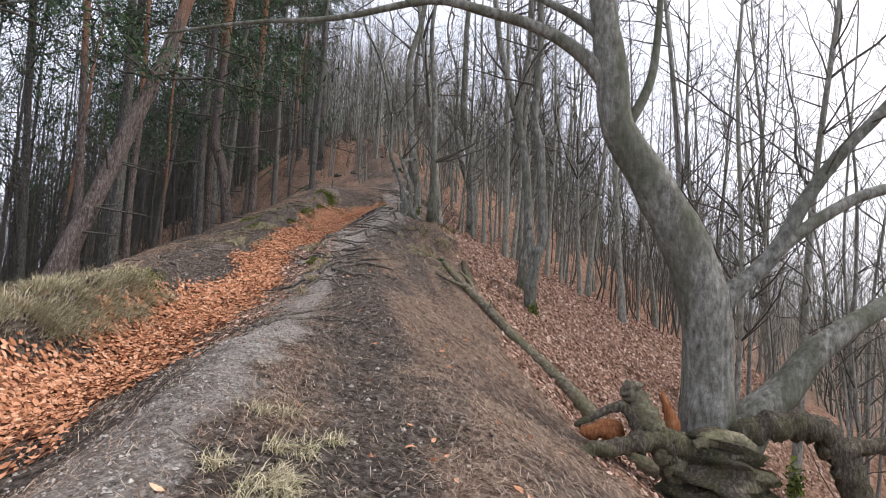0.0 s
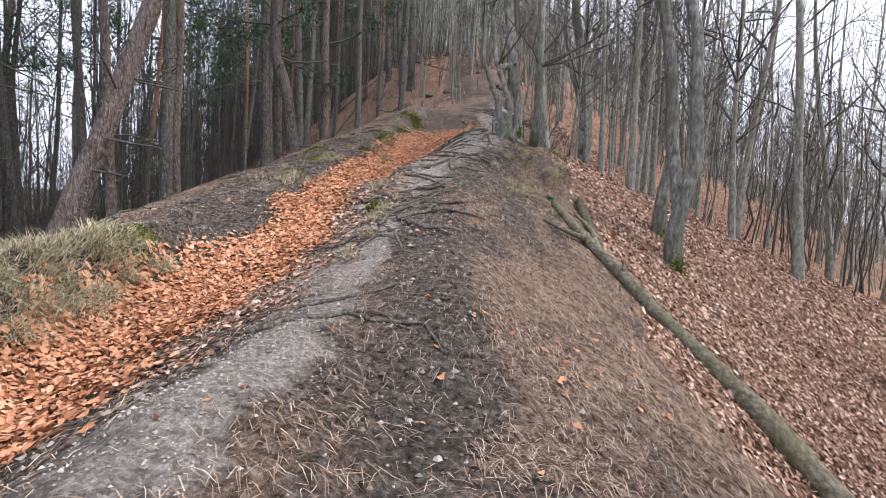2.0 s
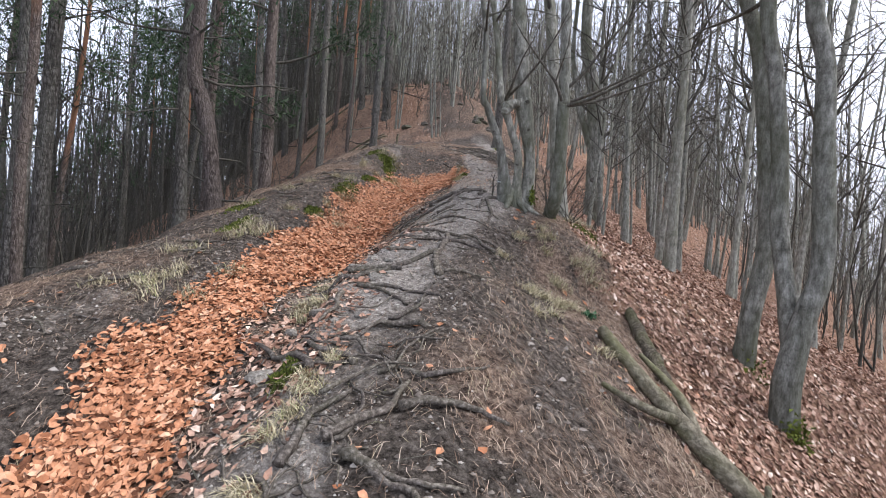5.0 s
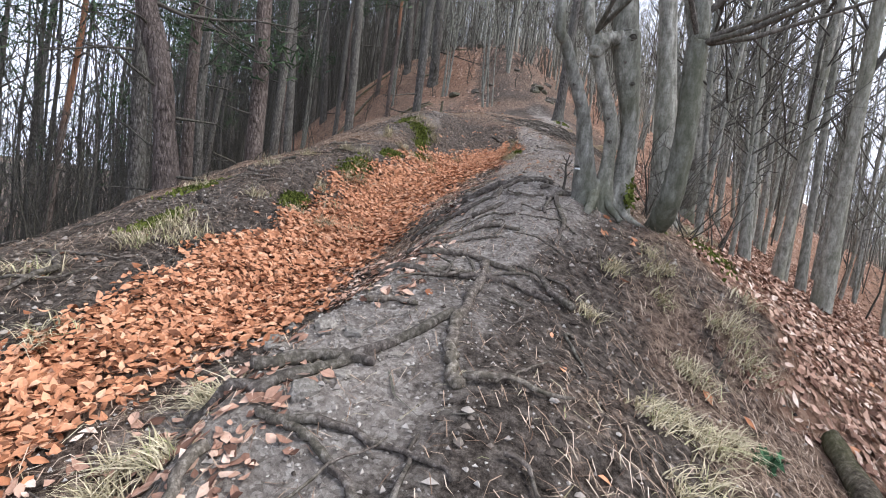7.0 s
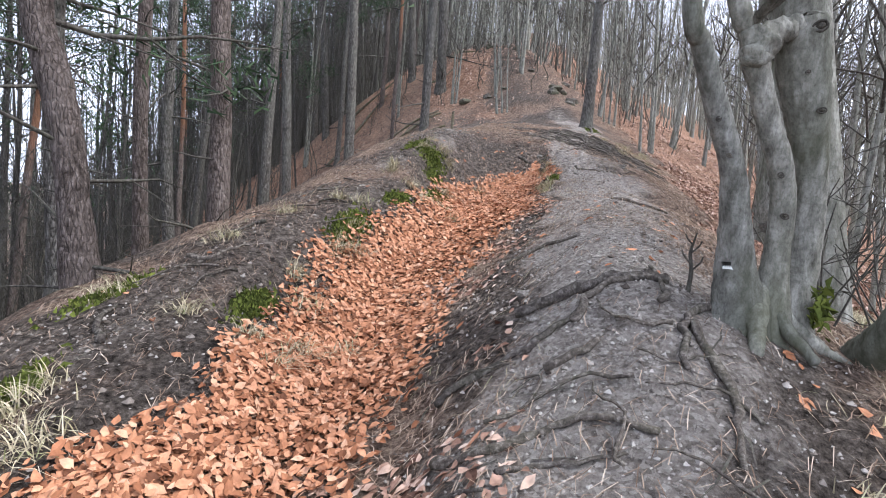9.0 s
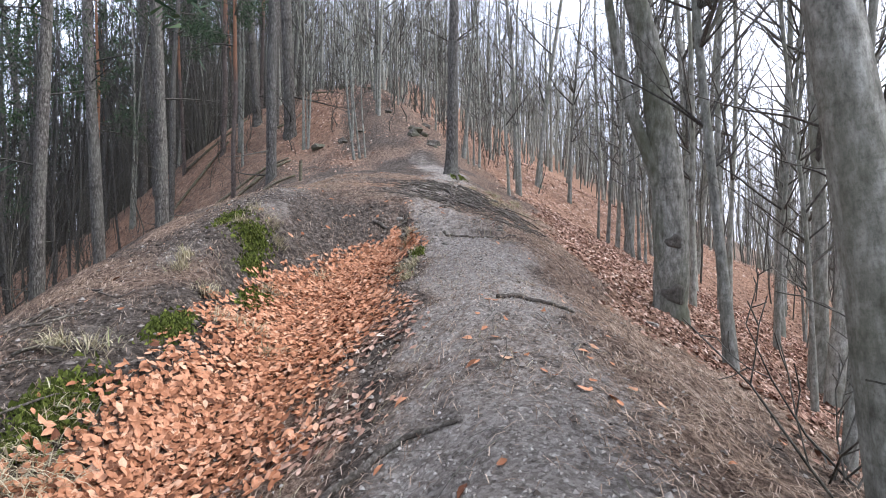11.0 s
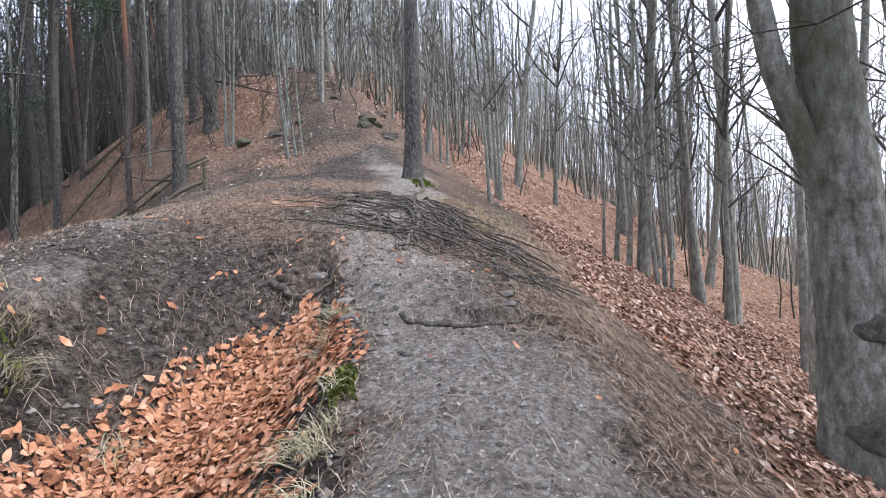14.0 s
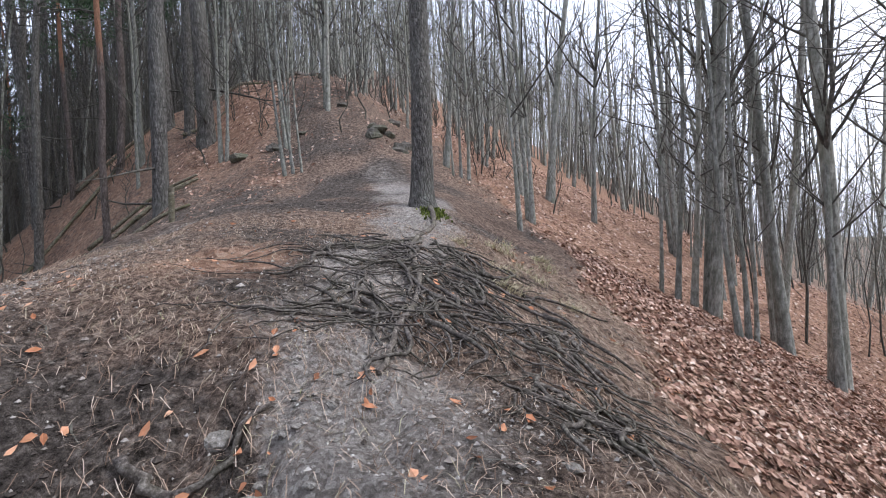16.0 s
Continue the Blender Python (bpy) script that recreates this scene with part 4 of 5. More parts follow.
while made < 60:
    y = r3.uniform(32, 75)
    x = r3.uniform(-16, 3) - .06 * (y - 33)
    if free(x, y, 1.0) and abs(x + 2.5 + .17 * (y - 29)) > 1.3:
        set_out(BEECHES[int(r3.integers(0, 6))], x, y, r3, None, 3)
        made += 1

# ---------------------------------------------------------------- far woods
# paler bark for the far woods: distance haze painted into the colour
HAZED_BARK = bark("hazed_beech_bark", (.12, .117, .1), (.3, .295, .26), (.48, .475, .43), moss=(.2, .21, .16), moss_amount=.4, scale=8, depth=.004)


def far_wood(name, count, seed, xr, yr, mat, h, twigs, label, thick=1.0):
    r2 = np.random.default_rng(seed)
    g = Geo()
    y = r2.uniform(*yr, count)
    x = xr(r2, y, count)
    z = land(x, y) - .3
    hh, r = h * r2.uniform(.6, 1.15, count), r2.uniform(.035, .1, count) * thick
    lean = r2.normal(0, .05, (count, 2))
    f = np.linspace(0, 1, 6)
    P = np.stack([x[:, None] + lean[:, :1] * hh[:, None] * f + r2.normal(0, .1, (count, 6)), y[:, None] + lean[:, 1:] * hh[:, None] * f + r2.normal(0, .1, (count, 6)), z[:, None] + hh[:, None] * f], -1)
    rods(g, P, r[:, None] * (1 - .85 * f), 4)
    k = np.repeat(np.arange(count), twigs)
    n = len(k)
    t = r2.uniform(.12, .98, n)
    o = np.stack([x[k] + lean[k, 0] * hh[k] * t, y[k] + lean[k, 1] * hh[k] * t, z[k] + hh[k] * t], -1)
    a, ln, up = r2.uniform(0, 6.28, n), hh[k] * r2.uniform(.06, .2, n), r2.uniform(.4, 1.5, n)
    d = np.stack([np.cos(a), np.sin(a), up], -1) * ln[:, None]
    Q = np.stack([o, o + .5 * d, o + d * np.array([.8, .8, 1.15])], 1)
    rods(g, Q, np.stack([r[k] * .28, r[k] * .18, np.full(n, .008)], 1), 3)
    return whole(name, g, mat, label, "woodland", kind="stuff")


far_wood("far_beech_wood", 360, 31, lambda q, y, n: q.uniform(7, 80, n), (8, 120), HAZED_BARK, 15, 18, "distant bare beech wood on the slope")
far_wood("far_hill_wood", 1500, 32, lambda q, y, n: q.uniform(-48, 14, n), (50, 125), HAZED_BARK, 12, 16, "distant bare wood on the hill")
far_wood("far_pine_wood", 260, 33, lambda q, y, n: -11 - .1 * y - np.abs(q.normal(0, 18, n)), (2, 40), SPRUCE, 16, 14, "distant pine trunks on the shaded slope", 1.2)
far_wood("far_pine_wood", 620, 37, lambda q, y, n: -11 - .1 * y - np.abs(q.normal(0, 14, n)), (38, 95), SPRUCE, 17, 14, "distant pine trunks on the shaded slope", 1.5)
far_wood("brushwood", 560, 38, lambda q, y, n: -15 - .1 * y - np.abs(q.normal(0, 16, n)), (0, 60), TWIG, 7.5, 26, "bare brushwood under the pines", .7)
far_wood("brushwood", 520, 34, lambda q, y, n: -8.5 - .12 * y - np.abs(q.normal(0, 9, n)), (4, 60), TWIG, 5, 22, "bare brushwood under the pines", .35)
far_wood("brushwood", 190, 36, lambda q, y, n: q.uniform(-11, 1.5, n) - .1 * (y - 31), (31.2, 46), TWIG, 2.2, 16, "bare brushwood on the knoll", .3)
far_wood("brushwood", 620, 39, lambda q, y, n: 11 + np.abs(q.normal(0, 18, n)), (-2, 75), BEECH_THIN, 8, 22, "bare brushwood low on the slope", .5)
far_wood("brushwood", 300, 35, lambda q, y, n: 3.5 + .06 * y + np.abs(q.normal(0, 9, n)), (12, 70), TWIG, 6, 20, "bare brushwood among the beeches", .35)
g = Geo()
r4 = np.random.default_rng(77)
cy = r4.uniform(5, 95, 1300)
cx = -11 - .1 * cy - np.abs(r4.normal(0, 18, 1300))
cz = land(cx, cy) + r4.uniform(5, 17, 1300)
for x, y, z in zip(cx, cy, cz):
    needles(g, r4, np.array([x, y, z]), .8, 34)
whole("far_pine_crowns", g, PINE_NEEDLE, "distant dark pine crowns", "woodland", kind="stuff", smooth=False)


# ---------------------------------------------------------------- fallen wood, roots, stones, litter
def on_ground(pts, lift=0.0):
    return [(x, y, ground(x, y) + lift) for x, y in pts]


log_line = [(-.02, 10.85), (.3, 10.2), (.72, 9.6), (1.15, 9.0), (1.55, 8.45), (1.9, 7.85), (2.2, 7.0), (2.45, 6.2)]
lb = (1.15, 9.0, ground(1.15, 9.0))
fallen = thing("fallen_log", lb, "grey fallen beech trunk with broken side branches on leaf litter", "log")
rows = [(x, y, ground(x, y) + .07, r) for (x, y), r in zip(log_line, (.05, .065, .08, .085, .095, .105, .11, .12))]
stem_part("trunk", fallen, lb, rows, LOG, 14, .1, 100, 6)
stem_part("broken_branch", fallen, lb, [(.45, 9.95, ground(.45, 9.95) + .1, .04), (.12, 9.8, ground(.12, 9.8) + .09, .032), (-.15, 9.85, ground(-.15, 9.85) + .06, .02)], LOG, 8, .12, 101)
stem_part("broken_branch", fallen, lb, [(.55, 9.8, ground(.55, 9.8) + .1, .045), (.5, 10.2, ground(.5, 10.2) + .16, .035), (.3, 10.7, ground(.3, 10.7) + .12, .02)], LOG, 8, .12, 102)
stem_part("broken_branch", fallen, lb, [(.85, 9.4, ground(.85, 9.4) + .12, .035), (.84, 9.42, ground(.85, 9.4) + .3, .02)], LOG, 8, .12, 103)


def root(pts, r0, r1, seed, label="weathered bare root crossing the path", lift=.1, mat=None):
    r2 = np.random.default_rng(seed)
    s = spline(pts, 6)
    n = len(s)
    rad = .72 * np.linspace(r0, r1, n) * (1 + .18 * r2.normal(0, 1, n).cumsum() / np.sqrt(np.arange(1, n + 1)) * .5)
    z = land(s[:, 0], s[:, 1]) + rad * lift + .012
    g = Geo()
    tube(g, np.stack([s[:, 0] + r2.normal(0, .008, n), s[:, 1] + r2.normal(0, .008, n), z], -1), np.abs(rad), 8, .3, seed)
    return whole("root", g, mat or ROOT, label, "root", "bare roots on the path")


ROOTS = (
    ([(-1.98, 5.72), (-1.9, 6.1), (-1.68, 6.36), (-1.45, 6.55), (-1.25, 6.75)], .045, .015), ([(-1.9, 5.75), (-1.6, 5.98), (-1.35, 6.15), (-.97, 5.96)], .035, .012),
    ([(-1.5, 6.15), (-1.2, 6.0), (-.9, 6.05), (-.7, 5.8)], .022, .01), ([(-2.44, 10.2), (-2.23, 10.24), (-2.01, 10.45), (-1.75, 10.76), (-1.6, 11.0)], .05, .03),
    ([(-2.3, 10.33), (-2.15, 10.45), (-2.0, 10.52), (-1.85, 10.5)], .055, .03), ([(-1.63, 11.75), (-1.61, 11.42), (-1.61, 10.94), (-1.6, 10.76), (-1.57, 10.62), (-1.51, 10.46)], .034, .04),
    ([(-2.16, 10.14), (-1.98, 10.1), (-1.84, 10.02), (-1.66, 9.9)], .03, .02), ([(-2.1, 10.12), (-1.85, 10.15), (-1.6, 10.12), (-1.4, 10.05)], .028, .014),
    ([(-2.1, 11.0), (-1.98, 11.05), (-1.83, 11.0)], .03, .015), ([(-2.3, 12.3), (-2.1, 12.2), (-1.8, 12.3), (-1.5, 12.25)], .04, .02),
    ([(-2.4, 12.75), (-2.06, 12.82), (-1.84, 12.96), (-1.77, 13.0)], .028, .02), ([(-1.8, 12.95), (-1.7, 13.15), (-1.44, 13.3)], .03, .02),
    # the root at y 19.4 stands in for a rock ledge's shaded undercut
    ([(-2.1, 13.26), (-1.86, 13.2), (-1.62, 13.24), (-1.35, 13.3)], .05, .03), ([(-1.9, 12.66), (-1.68, 12.76)], .03, .02), ([(-1.95, 19.4), (-1.7, 19.28), (-1.5, 19.27), (-1.0, 19.48)], .034, .014),
    ([(-2.95, 20.1), (-2.75, 20.0), (-2.55, 20.05), (-2.4, 20.25)], .04, .02), ([(-2.4, 14.6), (-2.1, 14.8), (-1.8, 14.75)], .035, .02), ([(-1.5, 16.6), (-1.2, 16.7), (-.9, 16.6)], .03, .015),
    ([(-2.2, 11.5), (-1.9, 11.45), (-1.5, 11.55), (-1.2, 11.5)], .035, .02), ([(-2.05, 11.75), (-1.75, 11.8), (-1.45, 11.7)], .03, .02), ([(-1.3, 12.9), (-1.2, 12.5), (-1.25, 12.2)], .03, .015),
    ([(-1.0, 13.3), (-1.3, 12.95), (-1.35, 12.6)], .04, .02), ([(-1.75, 24.9), (-1.7, 24.0), (-1.9, 23.0), (-1.8, 22.0), (-1.9, 21.0), (-1.95, 20.5)], .05, .02),
)
for k, (pts, a, b) in enumerate(ROOTS):
    root(pts, a, b, 300 + k)

# tangles: where the path climbs over bare roots
r5 = np.random.default_rng(21)


def tangle(name, count, start, way, length, radius, label, seed, single=False, bury=0.0):
    r2 = np.random.default_rng(seed)
    g = Geo()
    for _ in range(count):
        x, y = start(r2)
        a = way(r2, x, y)
        n = 12
        p = []
        for k in range(n):
            p.append((x, y))
            a += r2.normal(0, .34)
            x, y = x + math.cos(a) * length / n, y + math.sin(a) * length / n
        p = np.array(p)
        rr = radius * r2.uniform(.4, 1.1) * r2.choice([1, 1, 2.2])
        rad = np.linspace(rr, rr * .4, n)
        z = land(p[:, 0], p[:, 1]) + rad * .25 + .008 + np.abs(r2.normal(0, .02)) + bury * np.sin(np.linspace(0, 9, n) + r2.uniform(0, 6))
        if single:
            g = Geo()
        tube(g, np.stack([p[:, 0], p[:, 1], z], -1), rad, 5, .12, int(r2.integers(0, 99)))
        if single:
            whole("root", g, ROOT, label, "root", "bare roots on the path")
    if not single:
        whole(name, g, ROOT, label, "roots", kind="stuff")


tangle("root_mat", 220, lambda q: (q.normal(-1.75, .38), q.uniform(21.0, 23.2)), lambda q, x, y: -1.57 + (x + 1.85) * 1.3 + q.normal(0, .9), .8, .0095, "mat of thin bare roots spilling over the crest", 1)
tangle("root_mat", 110, lambda q: (q.uniform(-1.3, -.7), q.uniform(20.3, 21.8)), lambda q, x, y: -.9 + q.normal(0, .7), .45, .008, "mat of thin bare roots spilling over the crest", 2)
tangle("root_steps", 38, lambda q: (q.uniform(-2.1, -1.4), q.uniform(7.6, 9.8)), lambda q, x, y: q.choice([.2, 2.9]) + q.normal(0, .35), .7, .014, "bare root stepping across the path", 3, True, .012)
tangle("root_steps", 26, lambda q: (q.uniform(-2.3, -1.0), q.uniform(9.9, 13)), lambda q, x, y: q.choice([.2, 2.9]) + q.normal(0, .5), .5, .011, "thin bare root on the path", 4, True, .01)
tangle("root_steps", 36, lambda q: (q.uniform(-5.0, -4.0), q.uniform(6.5, 17)), lambda q, x, y: q.choice([.4, 3.4]) + q.normal(0, .4), .6, .014, "bare root on the bank", 5, True, .012)


# stones
PALE_ROCK = bark("pale_limestone", (.09, .08, .071), (.23, .21, .188), (.42, .395, .36), moss=(.15, .135, .12), moss_amount=.4, stretch=(1, 1, 1), scale=16, depth=.01)


def stone(x, y, size, seed):
    r2 = np.random.default_rng(seed)
    bm = bmesh.new()
    bmesh.ops.create_icosphere(bm, subdivisions=2, radius=1)
    f = r2.uniform(.6, 1.2, 3)
    for v in bm.verts:
        k = 1 + .5 * noise.noise(v.co * 1.3 + Vector((seed, 0, 0))) + .25 * noise.noise(v.co * 3.1 + Vector((0, seed, 0)))
        v.co = Vector((v.co.x * f[0], v.co.y * f[1], v.co.z * f[2] * .6)) * k * size
    me = bpy.data.meshes.new("stone")
    bm.to_mesh(me)
    bm.free()
    me.materials.append(PALE_ROCK)
    ob = new("stone", me)
    ob.matrix_world = pose(x, y, ground(x, y) - size * .05, 0, 0, r2.uniform(0, 360))
    return tagged(ob, "pale limestone lump half sunk in the path", "stone", "stones on the path")


for k, (x, y, s) in enumerate(((-2.04, 10.27, .07), (-1.95, 10.4, .05), (-1.8, 10.6, .04), (-2.3, 9.75, .09), (-2.15, 9.6, .05), (-2.45, 9.55, .06), (-2.0, 9.7, .04), (-2.6, 11.2, .05), (-1.3, 6.35, .03), (-2.35, 19.7, .09), (-2.4, 19.5, .06),
                               (-2.3, 19.35, .07), (-2.5, 19.85, .06), (-2.2, 19.1, .05), (-2.6, 20.2, .07), (-2.62, 11.05, .06), (-2.2, 10.75, .08), (-2.05, 10.7, .05), (-2.3, 10.5, .05), (-2.45, 10.3, .06), (-2.35, 8.95, .09), (-2.25, 9.05, .06), (-2.1, 13.5, .05), (-2.0, 13.1, .04), (-1.6, 12.9, .04), (-3.6, 18.9, .05), (-1.15, 20.0, .05), (.3, 18.2, .08), (-1.2, 19.75, .06))):
    stone(x, y, s, 400 + k)


r8 = np.random.default_rng(33)
for k in range(70):
    y = r8.uniform(18.9, 21.0)
    x = -2.35 + .12 * (y - 19) + r8.normal(0, .16) if k < 46 else r8.uniform(-2.3, -1.0)
    stone(x, y, r8.uniform(.014, .034) * (2 if k % 11 == 0 else 1), 450 + k)


def scatter(n, seed, x0, x1, y0, y1, want):
    """Random spots kept where want(cover, x, y) allows."""
    r2 = np.random.default_rng(seed)
    x, y = r2.uniform(x0, x1, n), r2.uniform(y0, y1, n)
    keep = r2.random(n) < want(covers(x, y), x, y)
    return x[keep], y[keep], r2


def grit(name, spots, lo, hi, label):
    x, y, r2 = spots
    n = len(x)
    z = land(x, y)
    s = r2.uniform(lo, hi, n) * r2.choice([1, 1, 1, 1.8], n)
    o = np.array([(1, 0, 0), (-.5, .87, 0), (-.5, -.87, 0), (.1, .1, .8), (0, 0, -.6)])
    v = o[None] * (1 + r2.normal(0, .25, (n, 5, 1))) * s[:, None, None]
    a = r2.uniform(0, 6.28, n)
    ca, sa = np.cos(a)[:, None], np.sin(a)[:, None]
    v = np.stack([v[..., 0] * ca - v[..., 1] * sa, v[..., 0] * sa + v[..., 1] * ca, v[..., 2]], -1) + np.stack([x, y, z + s * .2], -1)[:, None]
    f = np.array([(0, 1, 3), (1, 2, 3), (2, 0, 3), (1, 0, 4), (2, 1, 4), (0, 2, 4)])
    g = Geo()
    g.add(v.reshape(-1, 3), None, (np.arange(n)[:, None, None] * 5 + f[None]).reshape(-1, 3))
    return whole(name, g, STONE, label, "gravel", kind="stuff", smooth=False)


grit("path_gravel", scatter(210000, 50, -5, .8, 1, 25, lambda c, x, y: c[:, 1] * .75 + .04), .003, .0088, "pale limestone grit on the worn path")


def leaf_litter(name, spots, size, tilt, mat, label, pile=0.0):
    x, y, r2 = spots
    n = len(x)
    z = land(x, y) + r2.uniform(.004, .012 + pile, n)
    ln, cup = size * r2.uniform(.6, 1.4, n), r2.uniform(-.25, .45, n)
    o = np.array([(-.5, 0, 0), (-.12, .29, 1), (-.12, -.29, 1), (.22, .22, 1), (.22, -.22, 1), (.55, 0, .2), (0, 0, 0)])
    v = np.repeat(o[None], n, 0)
    v[..., 2] *= (cup * .35)[:, None]
    v[..., 2] += (v[..., 0] ** 2) * r2.uniform(-.6, .9, n)[:, None]
    v *= ln[:, None, None]
    a, b, c = r2.uniform(0, 6.28, n), r2.normal(0, tilt, n), r2.normal(0, tilt, n)
    x1 = v[..., 0] * np.cos(b)[:, None] + v[..., 2] * np.sin(b)[:, None]
    z1 = -v[..., 0] * np.sin(b)[:, None] + v[..., 2] * np.cos(b)[:, None]
    y1 = v[..., 1] * np.cos(c)[:, None] - z1 * np.sin(c)[:, None]
    z1 = v[..., 1] * np.sin(c)[:, None] + z1 * np.cos(c)[:, None]
    sx, sy = (land(x + .1, y, 0) - land(x - .1, y, 0)) / .2, (land(x, y + .1, 0) - land(x, y - .1, 0)) / .2
    X, Y = x1 * np.cos(a)[:, None] - y1 * np.sin(a)[:, None], x1 * np.sin(a)[:, None] + y1 * np.cos(a)[:, None]
    Z = z1 + X * sx[:, None] + Y * sy[:, None]
    Z += np.maximum(0, -(Z - X * sx[:, None] - Y * sy[:, None]).min(1))[:, None] * .6
    v = np.stack([X, Y, Z], -1) + np.stack([x, y, z], -1)[:, None]
    f = np.array([(0, 6, 1), (0, 2, 6), (1, 6, 3), (6, 2, 4), (3, 6, 5), (6, 4, 5)])
    g = Geo()
    g.add(v.reshape(-1, 3), None, (np.arange(n)[:, None, None] * 7 + f[None]).reshape(-1, 3))
    return whole(name, g, mat, label, "leaves", kind="stuff", smooth=False)


def in_hollow(c, x, y):
    hx, _ = line(HOLLOW, np.clip(y, -6, 120))
    return c[:, 0] ** 1.4 * (np.abs(x - hx) < 1.1) * (y < 20.6)


def on_slope(c, x, y):
    rx, _ = line(EDGE_R, np.clip(y, -6, 120))
    return c[:, 0] ** 2 * (x > rx) * np.clip(1.25 - (x - rx) / 14, .1, 1)


leaf_litter("leaf_drift", scatter(230000, 60, -4.6, -1.6, 1.5, 20.6, in_hollow), .05, .26, LEAF, "thick drift of orange-brown beech leaves in the hollow", .035)
leaf_litter("slope_leaves", scatter(230000, 61, -.4, 9, 2, 27, on_slope), .052, .42, LEAF_DULL, "weathered beech leaves covering the slope", .01)
leaf_litter("far_slope_leaves", scatter(60000, 64, -9, 12, 25, 46, lambda c, x, y: c[:, 0] * .8), .075, .28, LEAF_DULL, "weathered beech leaves covering the slope", .01)
leaf_litter("loose_leaves", scatter(9000, 62, -5, 1.2, 1.5, 25, lambda c, x, y: .04 + .22 * (bumps(x, y, .8, 40) > .5)), .058, .22, LEAF, "loose beech leaves scattered over the path and bank")

leaf_litter("mixed_leaves", scatter(26000, 65, -3.2, -1.9, 5, 17, lambda c, x, y: .5 * np.clip(bumps(x, y, .45, 41) + .45, 0, 1) * (c[:, 0] < .5) * np.clip(1.6 - 2.2 * np.abs(x - line(HOLLOW, y)[0] - .4), 0, 1)), .052, .22, LEAF_DULL, "brown beech leaves trodden into the needle litter", .006)


def straws(name, spots, lo, hi, width, mat, label, category="needles", rise=.25):
    x, y, r2 = spots
    n = len(x)
    a, ln = r2.uniform(0, 6.28, n), r2.uniform(lo, hi, n)
    bend = r2.normal(0, .35, n)
    P = []
    for f, da in ((0, 0), (.5, .0), (1, 1)):
        px, py = x + np.cos(a + bend * f) * ln * f, y + np.sin(a + bend * f) * ln * f
        P.append(np.stack([px, py, land(px, py) + .006 + rise * ln * f * (1 - f) * 2 * r2.random(n)], -1))
    side = np.stack([-np.sin(a), np.cos(a), np.zeros(n)], -1) * width * .5
    v = np.stack([P[0] - side, P[0] + side, P[1] - side, P[1] + side, P[2] - side * .3, P[2] + side * .3], 1)
    g = Geo()
    g.add(v.reshape(-1, 3), (np.arange(n)[:, None, None] * 6 + np.array([(0, 1, 3, 2), (2, 3, 5, 4)])[None]).reshape(-1, 4))
    return whole(name, g, mat, label, category, kind="stuff", smooth=False)


straws("needle_litter", scatter(280000, 70, -5.4, 2.4, 1.5, 24, lambda c, x, y: (.13 + .87 * c[:, 2] ** 1.5) * (1 - .75 * c[:, 1]) * (1 - .7 * c[:, 0])), .05, .13, .0032, NEEDLE_LITTER, "brown pine needles and dry stalks on the path", rise=.6)
straws("grey_stalks", scatter(26000, 72, -5.2, 1.4, 1.5, 24, lambda c, x, y: .45 * (bumps(x, y, .7, 44) > .2) * (.3 + .7 * c[:, 2]) * (1 - .7 * c[:, 0])), .05, .15, .0028, GRASS, "bleached dry stalks on the ground", "stalks", .5)
straws("dead_twigs", scatter(1500, 71, -6, 5, 1.5, 25, lambda c, x, y: .5 + 0 * x), .12, .45, .009, TWIG, "thin dead twigs on the ground", "twigs", .2)


def grass(name, spots, blades, height, label):
    """Arching dry grass tufts."""
    g = Geo()
    r2 = np.random.default_rng(len(spots) + 5)
    for x, y, w in spots:
        n = int(blades * r2.uniform(.7, 1.2))
        bx, by = x + r2.normal(0, w * .55, n), y + r2.normal(0, w * .55, n)
        z = land(bx, by)
        a = r2.uniform(0, 6.28, n)
        h, out = height * r2.uniform(.5, 1.2, n), r2.uniform(.3, 1.2, n)
        sx, sy = (land(bx + .1, by) - land(bx - .1, by)) / .2, (land(bx, by + .1) - land(bx, by - .1)) / .2
        dx, dy = np.cos(a) - 1.1 * sx, np.sin(a) - 1.1 * sy
        side = np.stack([-np.sin(a), np.cos(a), np.zeros(n)], -1) * .0038
        V = []
        for f in (0, .35, .7, 1):
            o = h * out * f ** 1.4
            up = h * (f - .75 * out * f * f)
            p = np.stack([bx + dx * o, by + dy * o, z + up], -1)
            p[:, 2] = np.maximum(p[:, 2], land(p[:, 0], p[:, 1]) + .008)
            V += [p - side * (1 - .8 * f), p + side * (1 - .8 * f)]
        V = np.stack(V, 1)
        g.add(V.reshape(-1, 3), (np.arange(n)[:, None, None] * 8 + np.array([(0, 1, 3, 2), (2, 3, 5, 4), (4, 5, 7, 6)])[None]).reshape(-1, 4))
    return whole(name, g, GRASS, label, "grass", kind="stuff", smooth=False)


bank_tufts = [(-3.75 + r5.normal(0, .22), r5.uniform(4.4, 6.9), r5.uniform(.08, .16)) for _ in range(46)]
grass("bank_grass", bank_tufts, 190, .19, "overhanging tufts of dry yellow grass on the bank")
path_tufts = [(-.85 + r5.normal(0, .16), r5.uniform(2.2, 3.6), r5.uniform(.05, .1)) for _ in range(14)] + [(-2.0 + r5.normal(0, .06), r5.uniform(7.2, 9.2), .06) for _ in range(12)] + [(-.45 + r5.normal(0, .2), r5.uniform(10.4, 12.8), .07) for _ in range(22)]
